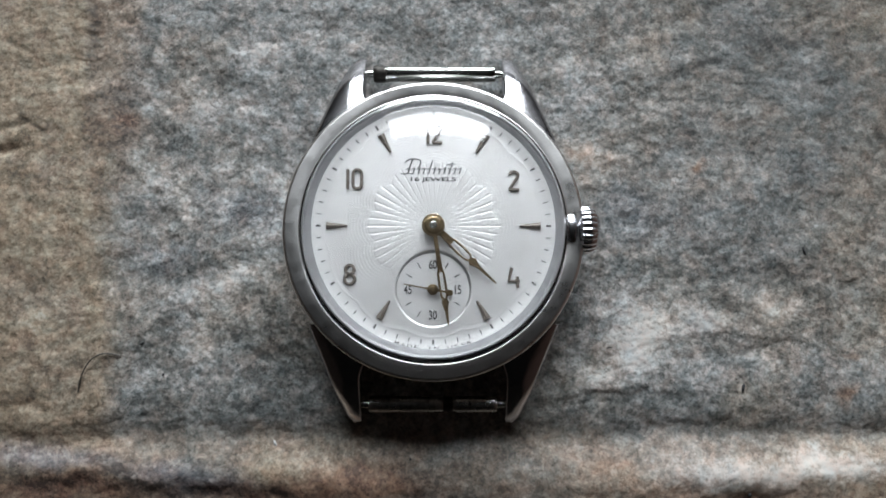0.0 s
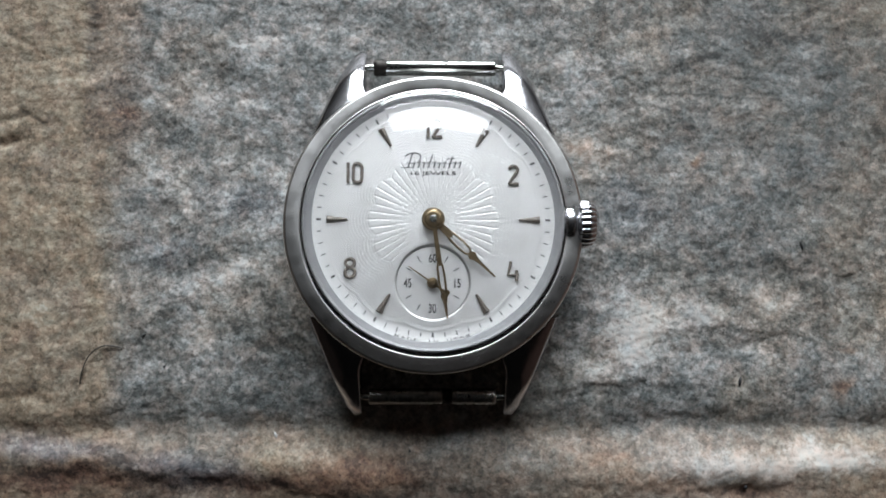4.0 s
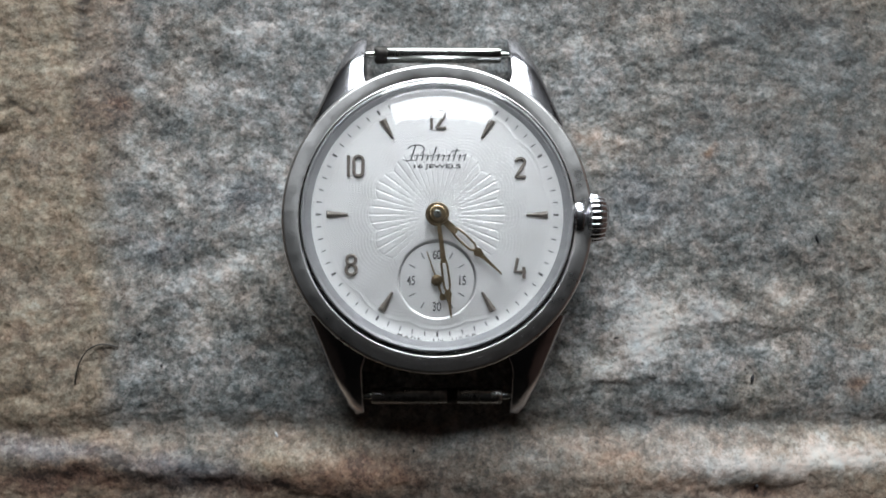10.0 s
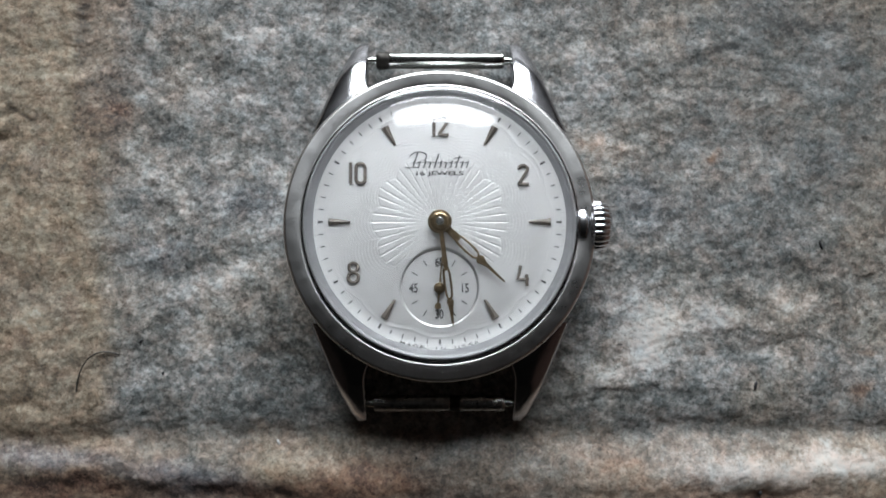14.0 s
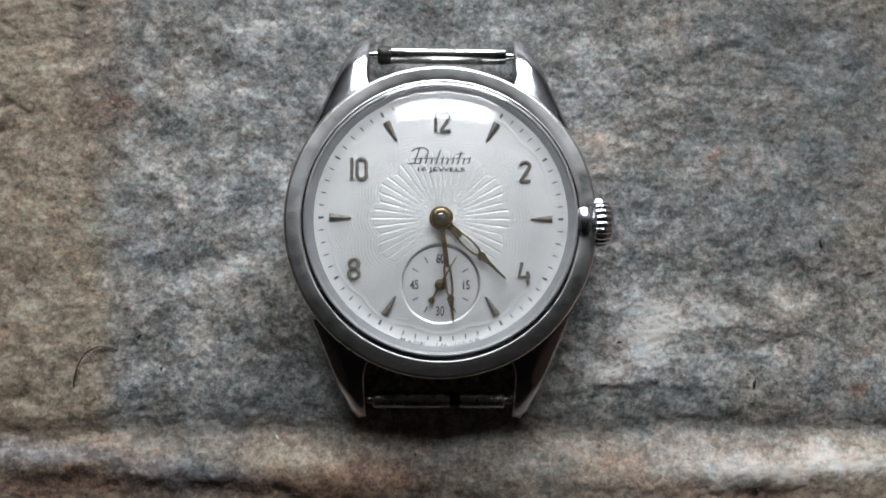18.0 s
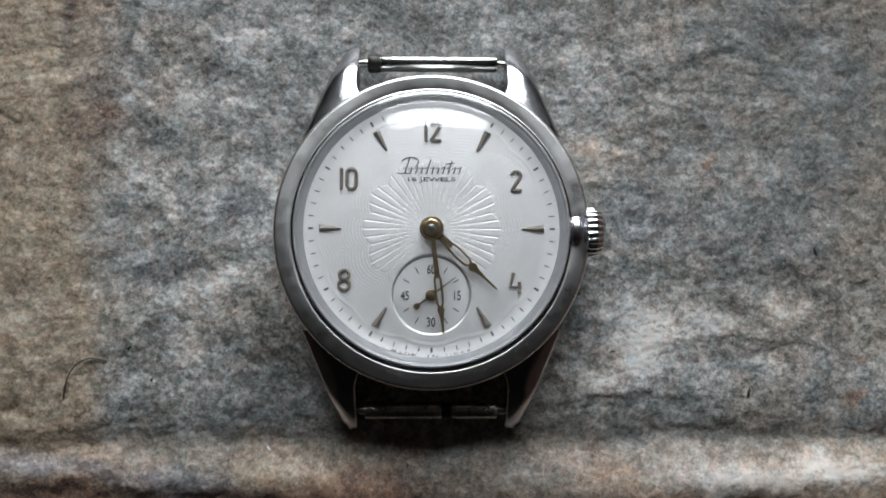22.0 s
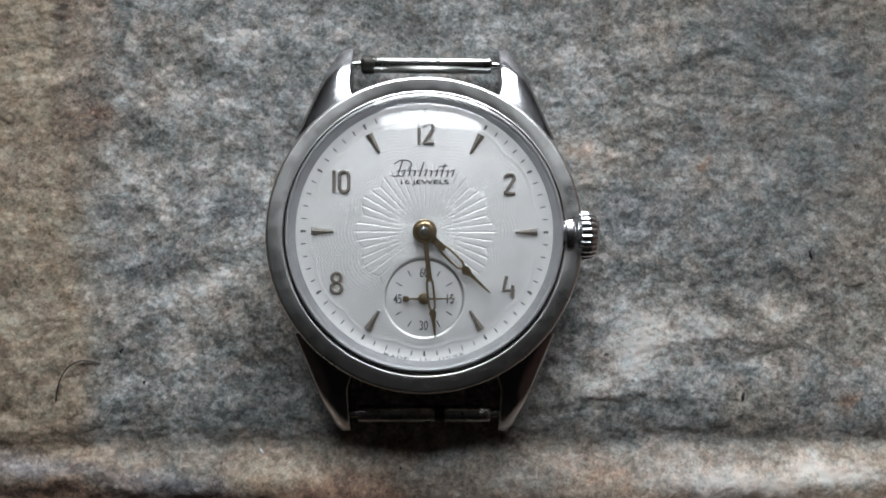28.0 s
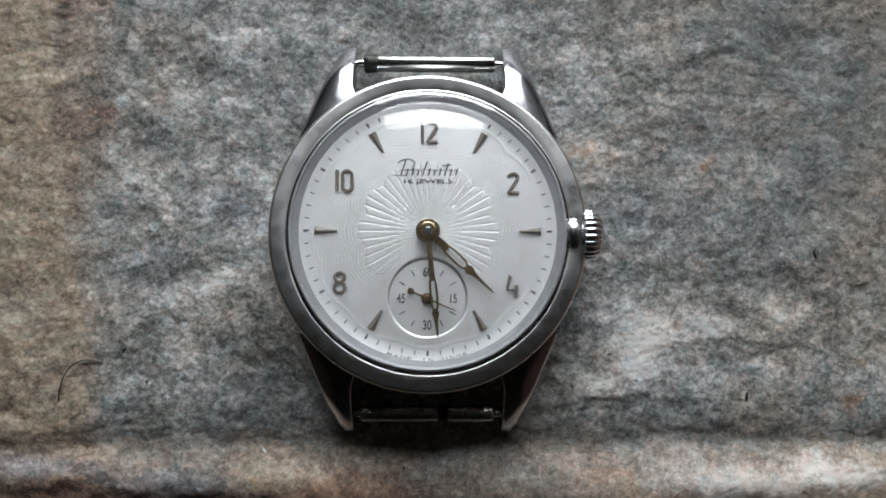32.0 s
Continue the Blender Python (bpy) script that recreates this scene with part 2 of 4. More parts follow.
def mesh_of(name, bm, mat, smooth=True, angle=35):
    bmesh.ops.recalc_face_normals(bm, faces=bm.faces)
    me = bpy.data.meshes.new(name)
    for v in bm.verts:
        v.co *= MM
    bm.to_mesh(me)
    bm.free()
    me.materials.append(mat)
    if smooth:
        me.polygons.foreach_set("use_smooth", [True] * len(me.polygons))
        me.set_sharp_from_angle(angle=radians(angle))
    return me


def part(name, bm, mat, parent, label="", at=None, smooth=True, angle=35):
    ob = new(name, bm if isinstance(bm, bpy.types.Mesh) else mesh_of(name, bm, mat, smooth, angle))
    ob.parent = parent
    if at is not None:
        ob.matrix_basis = at
    return tagged(ob, label)


def mm(x, y, z, rz=0, rx=0, ry=0):
    return pose(x * MM, y * MM, z * MM, rx, ry, rz)


def lathe(bm, prof, steps=128, closed=False, axis="z"):
    rings = []
    for k in range(steps):
        a = 2 * math.pi * k / steps
        c, s = math.cos(a), math.sin(a)
        ring = []
        for r, z in prof:
            ring.append(bm.verts.new((r * c, r * s, z) if axis == "z" else (z, r * c, r * s)))
        rings.append(ring)
    n = len(prof)
    for k in range(steps):
        a, b = rings[k], rings[(k + 1) % steps]
        for i in range(n if closed else n - 1):
            j = (i + 1) % n
            bm.faces.new((a[i], b[i], b[j], a[j]))
    return rings


def capped(bm, prof, steps=64, axis="z"):
    """A solid of revolution whose profile starts and ends near the axis."""
    rings = lathe(bm, prof, steps, axis=axis)
    bm.faces.new([r[0] for r in rings])
    bm.faces.new([r[-1] for r in rings][::-1])


def prism(bm, outline, z0, z1, bevel=0.0):
    """An upright plate over an outline, its upper edge drawn in by bevel."""
    cx = sum(p[0] for p in outline) / len(outline)
    cy = sum(p[1] for p in outline) / len(outline)
    low = [bm.verts.new((x, y, z0)) for x, y in outline]
    top = []
    for x, y in outline:
        d = math.hypot(x - cx, y - cy) or 1
        top.append(bm.verts.new((x - (x - cx) / d * bevel, y - (y - cy) / d * bevel, z1)))
    n = len(outline)
    bm.faces.new(low[::-1])
    bm.faces.new(top)
    for i in range(n):
        bm.faces.new((low[i], low[(i + 1) % n], top[(i + 1) % n], top[i]))


def ribbon(bm, pts, w, z0, z1, closed=False, crown=0.0):
    """A raised stroke of width w along a line, slightly crowned along its middle."""
    n = len(pts)
    rows = []
    for i, (x, y) in enumerate(pts):
        p = pts[(i - 1) % n] if closed or i else pts[i]
        q = pts[(i + 1) % n] if closed or i < n - 1 else pts[i]
        dx, dy = q[0] - p[0], q[1] - p[1]
        d = math.hypot(dx, dy) or 1
        nx, ny = -dy / d * w / 2, dx / d * w / 2
        rows.append([bm.verts.new((x + nx * k, y + ny * k, z)) for k, z in
                     ((1, z0), (1, z1), (0.45, z1 + crown), (-0.45, z1 + crown), (-1, z1), (-1, z0))])
    m = n if closed else n - 1
    for i in range(m):
        a, b = rows[i], rows[(i + 1) % n]
        for j in range(6):
            bm.faces.new((a[j], b[j], b[(j + 1) % 6], a[(j + 1) % 6]))
    if not closed:
        bm.faces.new(rows[0])
        bm.faces.new(rows[-1][::-1])


def arc(cx, cy, rx, ry, a0, a1, n=16):
    return [(cx + rx * math.cos(radians(a0 + (a1 - a0) * i / n)), cy + ry * math.sin(radians(a0 + (a1 - a0) * i / n))) for i in range(n + 1)]


def writing(text, height, width, thick=0.012, bold=0.022):
    """Print in the built-in font, centred, of a given height and width."""
    cu = bpy.data.curves.new("print", "FONT")
    cu.body, cu.size, cu.extrude, cu.offset = text, 1.0, 0.0, bold
    ob = new("print", cu)
    me = bpy.data.meshes.new_from_object(ob.evaluated_get(bpy.context.evaluated_depsgraph_get()))
    bpy.data.objects.remove(ob)
    bm = bmesh.new()
    bm.from_mesh(me)
    bpy.data.meshes.remove(me)
    xs, ys = [v.co.x for v in bm.verts], [v.co.y for v in bm.verts]
    x0, x1, y0, y1 = min(xs), max(xs), min(ys), max(ys)
    sx, sy = width / (x1 - x0), height / (y1 - y0)
    for v in bm.verts:
        v.co = ((v.co.x - (x0 + x1) / 2) * sx, (v.co.y - (y0 + y1) / 2) * sy, 0)
    ext = bmesh.ops.extrude_face_region(bm, geom=bm.faces[:])
    for v in [g for g in ext["geom"] if isinstance(g, bmesh.types.BMVert)]:
        v.co.z += thick
    return bm


# ---- the unseen room added round the stone; its tones steer reflections and shade ----
def box(bm, x0, x1, y0, y1, z0, z1):
    vs = [bm.verts.new((x, y, z)) for x in (x0, x1) for y in (y0, y1) for z in (z0, z1)]
    for f in ((0, 1, 3, 2), (4, 6, 7, 5), (0, 4, 5, 1), (2, 3, 7, 6), (0, 2, 6, 4), (1, 5, 7, 3)):
        bm.faces.new([vs[i] for i in f])


def room_piece(name, boxes, mat, label):
    bm = bmesh.new()
    for b in boxes:
        box(bm, *[1000 * v for v in b])
    ob = new(name, mesh_of(name, bm, mat, smooth=False))
    return tagged(ob, label, "wall" if "wall" in name else name, kind="structure")


RX, RY, RH = 2.0, -3.0, 2.5
room_piece("wall_north", [(-RX, WIN_X0, WIN_Y, WIN_Y + 0.2, -0.1, RH), (WIN_X1, RX, WIN_Y, WIN_Y + 0.2, -0.1, RH),
                          (WIN_X0, WIN_X1, WIN_Y, WIN_Y + 0.2, -0.1, WIN_Z0), (WIN_X0, WIN_X1, WIN_Y, WIN_Y + 0.2, WIN_Z1, RH)],
           WALLPAINT, "plain dark brown wall with a window opening")
# Black wall added to swallow light, so the lower lugs reflect nothing bright.
room_piece("wall_south", [(-RX, RX, RY - 0.2, RY, -0.1, RH)], ABSORBER, "unseen black wall added to keep the lower steel dark")
# Brown here is added as a warm reflection for the right-hand steel.
room_piece("wall_east", [(RX, RX + 0.2, RY - 0.2, WIN_Y + 0.2, -0.1, RH)], BROWNPAINT, "unseen side wall, reddish brown to tint reflections in the steel")
room_piece("wall_west", [(-RX - 0.2, -RX, RY - 0.2, WIN_Y + 0.2, -0.1, RH)], SIDEPAINT, "plain dark brown side wall of the room")
# Ceiling near black, added to hold back overhead fill.
room_piece("ceiling", [(-RX - 0.2, RX + 0.2, RY - 0.2, WIN_Y + 0.2, RH, RH + 0.2)], CEILPAINT, "unseen ceiling, near black to keep shade deep")

# Dark floor added so the steel reflects little from beyond the slab.
room_piece("floor", [(-RX, RX, RY, WIN_Y, -0.1, -0.012)], BOARDS, "unseen dark floor added under the stone slab")

window = tagged(new("window_1"), "white painted window letting in grey daylight", "window", kind="structure")
window.matrix_world = pose((WIN_X0 + WIN_X1) / 2, WIN_Y + 0.06, WIN_Z0)
ww, wh = 1000 * (WIN_X1 - WIN_X0), 1000 * (WIN_Z1 - WIN_Z0)
bm = bmesh.new()
for b in ((-ww / 2, -ww / 2 + 45, 0, 60, 0, wh), (ww / 2 - 45, ww / 2, 0, 60, 0, wh), (-ww / 2 + 45, ww / 2 - 45, 0, 60, 0, 45),
          (-ww / 2 + 45, ww / 2 - 45, 0, 60, wh - 45, wh)):
    box(bm, *b)
part("window_frame", bm, FRAMEPAINT, window, smooth=False)
bm = bmesh.new()
box(bm, -ww / 2 + 45, ww / 2 - 45, 26, 32, 45, wh - 45)
part("pane", bm, PANE, window, smooth=False).visible_shadow = False


# ---- the stone ----
LATTICE = np.random.RandomState(7).rand(4, 256, 256)


def value_noise(x, y, layer=0):
    g = LATTICE[layer]
    xi, yi = np.floor(x).astype(int), np.floor(y).astype(int)
    u, v = x - xi, y - yi
    u, v = u * u * u * (u * (u * 6 - 15) + 10), v * v * v * (v * (v * 6 - 15) + 10)
    a, b, c, d = g[xi % 256, yi % 256], g[(xi + 1) % 256, yi % 256], g[xi % 256, (yi + 1) % 256], g[(xi + 1) % 256, (yi + 1) % 256]
    return (a * (1 - u) + b * u) * (1 - v) + (c * (1 - u) + d * u) * v - 0.5


def fbm(x, y, size, octaves=4, rough=0.55, layer=0):
    out, amp, f = 0, 1.0, 1.0 / size
    for k in range(octaves):
        out = out + amp * value_noise(x * f + 17.3 * k + 100, y * f + 9.1 * k + 100, (layer + k) % 4)
        amp, f = amp * rough, f * 2.03
    return out


def patches(x, y, rows):
    """Soft uneven patches: centre, half sizes, slope in degrees, weight."""
    out = 0
    for cx, cy, rx, ry, turn, w in rows:
        c, s = math.cos(radians(turn)), math.sin(radians(turn))
        u, v = (x - cx) * c + (y - cy) * s, -(x - cx) * s + (y - cy) * c
        out = out + w * np.exp(-np.power((u / rx) ** 2 + (v / ry) ** 2, 1.2))
    return out


LIGHT_PATCHES = [
    (-35.6, 22.1, 1.7, 1.4, 0, 0.13),
    (-22.4, 23.2, 3.5, 1.2, 10, 0.16),
    (-16.8, 24.5, 2.8, 1.7, 25, 0.17),
    (-9.9, 25.2, 2.1, 1.4, 0, 0.15),
    (-29.0, 17.0, 3.1, 1.5, -20, 0.22),
    (-31.4, 19.1, 1.7, 1.0, 0, 0.12),
    (-23.1, 15.7, 2.4, 1.7, 10, 0.13),
    (-35.2, 7.2, 3.1, 1.7, 5, 0.20),
    (-38.0, 10.2, 2.1, 1.4, 0, 0.15),
    (-32.8, 4.1, 2.1, 1.7, 0, 0.17),
    (-27.2, 8.2, 2.8, 1.2, 10, 0.13),
    (-27.9, 3.1, 3.5, 1.5, 15, 0.15),
    (-20.3, 1.4, 2.8, 2.0, 10, 0.17),
    (-18.2, 5.1, 1.2, 2.7, 0, 0.11),
    (-46.7, 18.7, 3.1, 1.1, 0, 0.17),
    (-23.8, -5.5, 3.1, 1.4, 30, 0.27),
]
LIGHT_PATCHES_MIDDLE = [
    (-29.0, -6.8, 2.8, 1.2, 20, 0.24),
    (-37.6, -8.5, 2.1, 1.2, 0, 0.15),
    (-28.6, -12.6, 1.5, 1.0, 0, 0.19),
    (-28.6, -15.3, 1.7, 1.7, 0, 0.20),
    (-31.4, -17.4, 2.1, 1.0, 0, 0.16),
    (-36.6, -18.8, 1.7, 0.8, 0, 0.17),
    (-16.8, -18.8, 1.5, 1.0, 0, 0.12),
    (-48.7, -10.6, 2.8, 2.0, 0, 0.12),
    (6.7, 23.9, 2.8, 1.7, 0, 0.13),
    (16.4, 21.8, 2.4, 1.7, 0, 0.20),
    (17.1, 18.4, 1.7, 1.4, 0, 0.12),
    (19.9, 9.9, 3.1, 1.5, -5, 0.24),
    (28.9, 16.0, 2.1, 1.4, 0, 0.10),
    (21.6, 7.2, 2.4, 1.4, 0, 0.10),
    (20.6, 19.4, 3.5, 2.7, 0, 0.07),
]
LIGHT_PATCHES_EAST = [
    (21.3, -9.2, 2.8, 2.0, 0, 0.17),
    (26.2, -12.6, 4.9, 2.4, 10, 0.36),
    (25.1, -16.0, 2.8, 1.7, -30, 0.35),
    (26.9, -9.6, 2.8, 1.4, 0, 0.22),
    (34.5, -11.3, 3.8, 1.9, -15, 0.31),
    (42.5, -8.5, 3.5, 1.5, -25, 0.31),
    (19.9, -18.1, 2.8, 1.5, 0, 0.27),
    (43.5, -16.0, 2.8, 1.4, 0, 0.14),
    (33.8, -17.4, 3.5, 1.4, 0, 0.12),
    # Next three rows paint light on the near swelling as pale tone.
    (35.9, -28.5, 4.9, 1.2, 3, 0.17),
    (44.2, -29.2, 5.5, 1.5, 0, 0.19),
    (51.1, -28.5, 4.2, 1.2, 5, 0.13),
    (-16.8, -28.3, 4.2, 1.7, 0, 0.11),
    (-9.9, -26.3, 8.3, 1.7, 0, 0.05),
    (26.9, -13.3, 6.6, 4.1, 10, 0.09),
    # Swelling again, its bright slope painted along the right.
    (44.2, -27.9, 13.2, 1.9, 0, 0.09),
]
DARK_PATCHES = [
    (-36.6, 22.8, 0.7, 3.1, -20, 0.15),
    (-33.5, 12.9, 4.2, 1.2, -10, 0.15),
    (-25.9, 19.4, 3.5, 1.5, 0, 0.16),
    (-21.0, 18.7, 2.4, 1.5, 0, 0.13),
    (-22.4, 9.9, 4.2, 1.7, 10, 0.16),
    (-15.5, 12.9, 2.1, 1.0, 35, 0.16),
    (-32.1, 10.6, 4.2, 1.2, 0, 0.14),
    (-25.2, 5.1, 4.2, 2.0, 0, 0.14),
    (-22.4, 2.7, 3.5, 1.5, 0, 0.19),
    (-30.0, -1.0, 2.8, 1.2, 0, 0.10),
    (-16.1, 21.8, 2.8, 1.4, 0, 0.14),
    (-12.0, 23.9, 1.5, 1.7, 0, 0.12),
    (-5.0, 25.9, 4.2, 1.4, 0, 0.12),
    (-51.2, 14.0, 2.8, 0.4, -30, 0.22),
    (-50.1, 7.2, 2.8, 0.8, -25, 0.16),
    (-32.8, -4.4, 2.8, 1.0, -10, 0.14),
]
DARK_PATCHES_MIDDLE = [
    (-28.6, -4.1, 2.8, 1.0, -10, 0.15),
    (-32.8, -9.9, 1.7, 1.4, 0, 0.14),
    (-20.3, -8.5, 3.1, 3.4, 0, 0.14),
    (-20.3, -14.7, 4.2, 3.4, 0, 0.18),
    # Darker area beside the lower left lug.
    (-15.1, -19.4, 3.8, 2.7, 0, 0.10),
    # Next three rows: shade of trough and notch painted as dark tone.
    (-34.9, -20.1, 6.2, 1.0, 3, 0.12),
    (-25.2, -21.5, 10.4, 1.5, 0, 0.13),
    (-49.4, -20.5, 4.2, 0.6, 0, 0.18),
    (13.7, 24.5, 2.8, 1.4, 0, 0.14),
    (14.4, 19.4, 2.1, 2.0, 0, 0.10),
    (25.5, 18.1, 2.8, 2.7, 0, 0.12),
    (20.6, 13.6, 3.5, 1.0, -10, 0.15),
    (33.8, 21.8, 4.2, 0.7, 20, 0.22),
    (37.3, 22.5, 1.0, 0.5, 0, 0.20),
    (33.1, 14.0, 3.5, 1.7, 0, 0.10),
    (22.7, 7.2, 2.8, 1.0, 0, 0.05),
]
DARK_PATCHES_EAST = [
    (24.1, -3.8, 4.2, 1.4, 0, 0.12),
    (36.6, -4.8, 2.8, 1.0, 0, 0.17),
    (43.5, -4.4, 2.8, 0.8, -15, 0.17),
    (30.3, -9.9, 0.8, 0.7, 0, 0.20),
    # Rows on ledges, trough and hollow carry shade painted as dark tone.
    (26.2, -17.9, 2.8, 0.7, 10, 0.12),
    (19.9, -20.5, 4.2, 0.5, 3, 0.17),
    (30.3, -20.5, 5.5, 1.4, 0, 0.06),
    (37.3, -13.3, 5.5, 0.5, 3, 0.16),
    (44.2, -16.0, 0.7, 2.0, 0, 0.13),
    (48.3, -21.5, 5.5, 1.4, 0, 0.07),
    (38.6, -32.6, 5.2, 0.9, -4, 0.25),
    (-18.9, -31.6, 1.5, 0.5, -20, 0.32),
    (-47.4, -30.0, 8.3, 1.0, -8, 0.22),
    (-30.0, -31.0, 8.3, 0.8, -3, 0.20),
    (44.2, 25.6, 6.2, 1.4, 0, 0.12),
]

LIGHT_PATCHES_WIDE = [
    (33.1, 7.2, 4.2, 1.0, 10, 0.11),
    (40.0, 7.2, 3.5, 1.7, 5, 0.12),
    (48.3, 22.1, 1.7, 2.0, 60, 0.13),
    (-24.2, 21.9, 3.4, 2.2, 5, 0.10),
    (-24.2, 6.6, 3.2, 2.4, 0, 0.09),
    (-17.5, -11.5, 2.4, 3.2, 0, 0.08),
    (28.0, 17.0, 11.0, 7.0, 0, 0.04),
]
DARK_PATCHES_WIDE = [
    (38.0, 1.5, 3.0, 2.0, 0, 0.07),
    (-37.8, 6.6, 3.0, 2.2, 0, 0.09),
    (-20.0, -19.0, 4.0, 1.8, 0, 0.06),
    (24.1, 3.1, 4.2, 3.4, 0, 0.05),
]


def stretch_out(lo, hi, step):
    fine = np.arange(lo, hi, step)
    far = np.geomspace(1.0, 60, 12)
    return np.concatenate([(lo - far)[::-1], fine, hi + far])


def warped(x, y):
    wx = x + 3.0 * fbm(x, y, 6, 4, 0.6, 2)
    wy = y + 2.6 * fbm(x, y, 6, 4, 0.6, 3)
    return wx, wy, (x + wx) / 2, (y + wy) / 2


def flakes(x, y):
    """Pale and dark tone, painted shade included, soft, then the torn edges of the pale crust and of the dark."""
    _, _, px, py = warped(x, y)
    pale = sum(patches(px, py, rows) for rows in (LIGHT_PATCHES, LIGHT_PATCHES_MIDDLE, LIGHT_PATCHES_EAST, LIGHT_PATCHES_WIDE))
    dark = sum(patches(px, py, rows) for rows in (DARK_PATCHES, DARK_PATCHES_MIDDLE, DARK_PATCHES_EAST, DARK_PATCHES_WIDE))
    torn = 0.22 * fbm(x, y, 2.2, 5, 0.65, 1)
    crust = 1 / (1 + np.exp(-np.clip((pale - 0.6 * dark + torn - 0.12) / 0.02, -40, 40)))
    gloom = 1 / (1 + np.exp(-np.clip((dark - 0.6 * pale - torn - 0.12) / 0.02, -40, 40)))
    return pale, dark, crust, gloom


def calm(x, y):
    """Less fine relief on the brown side, the near swelling and the far right."""
    k = 1 - 0.3 / (1 + np.exp((y + 23.0) / 1.5)) - 0.2 / (1 + np.exp((x + 39.0) / 2.0))
    return k - 0.3 / (1 + np.exp(-(x - 32.0) / 6.0))


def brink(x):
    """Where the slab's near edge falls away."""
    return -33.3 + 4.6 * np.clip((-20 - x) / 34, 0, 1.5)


def stone_height(x, y):
    wx = x + 3.0 * fbm(x, y, 9, 3, layer=1)
    wy = y + 2.0 * fbm(x, y, 11, 4, 0.55, layer=2)
    h = -0.45 + 0.5 * fbm(x, y, 16, 3, 0.5) - 0.004 * x
    chips = np.abs(fbm(wx, wy * 1.5, 6.5, 4, 0.6, 1))
    h = h + 0.2 * np.minimum(chips, 0.28) + calm(x, y) * 0.085 * fbm(wx, wy, 1.4, 3, 0.6, 3)
    _, _, crust, gloom = flakes(x, y)
    h = h + 0.05 * crust - 0.04 * gloom
    # broken ledges
    k = 7.0 * fbm(wx, wy * 1.3, 7.0, 4, 0.6, 2)
    f = k - np.floor(k)
    h = h + 0.03 * (np.floor(k) + 1 / (1 + np.exp(-(f - 0.5) / 0.06)))
    h = h + 0.32 / (1 + np.exp(-(wy + 1.6 * fbm(x, y, 5, 3, 0.6, 0) + 20.4) / 0.2)) * np.exp(-(((x - 22.5) / 10.0) ** 4))
    h = h - 0.13 * np.exp(-(((wy - 0.3 * (x - 42) + 14.4) / 0.5) ** 2)) * np.exp(-(((x - 42) / 3.5) ** 4))
    # the trough below the watch and the swelling edge beyond it
    h = h - (0.5 + 0.25 / (1 + np.exp(-(x + 20) / 8))) * np.exp(-((0.5 * (y + wy) + 25.2 - 0.008 * x) / 2.2) ** 2)
    h = h + 0.36 * np.exp(-((wy + 30.4) / 2.4) ** 2) - (0.7 - 0.5 / (1 + np.exp(-(x - 8) / 5.0))) / (1 + np.exp((wy - brink(x)) / 0.8)) - 0.42 * np.exp(-((x - 39.0) / 5.0) ** 2 - ((wy + 33.0) / 1.1) ** 2)
    # the step down the brown side, and pits in it
    h = h - 0.5 / (1 + np.exp(-(0.9 * x + 0.1 * wx + 45.0) / 0.3)) * np.exp(-(((x + 42.0) / 4.5) ** 4)) / (1 + np.exp(-(wy - 19.5) / 0.5)) + 0.3 / (1 + np.exp((wx + 39.6) / 0.9))
    h = h - 0.5 * np.exp(-((x + 54.0) / 1.8) ** 2 - ((wy - 11.2) / 0.8) ** 2) - 0.25 * np.exp(-((x + 54.0) / 2.2) ** 2 - ((wy - 14.0) / 0.5) ** 2)
    h = h - 0.22 * np.exp(-((wy + 20.9) / 0.8) ** 2) / (1 + np.exp((x + 46.0) / 1.2))
    rr = np.hypot(x, y)
    bed = 1 / (1 + np.exp((rr - 16.0) / 0.8))
    return h * (1 - bed) + np.minimum(h, -0.3) * bed


SLAB = -12.0


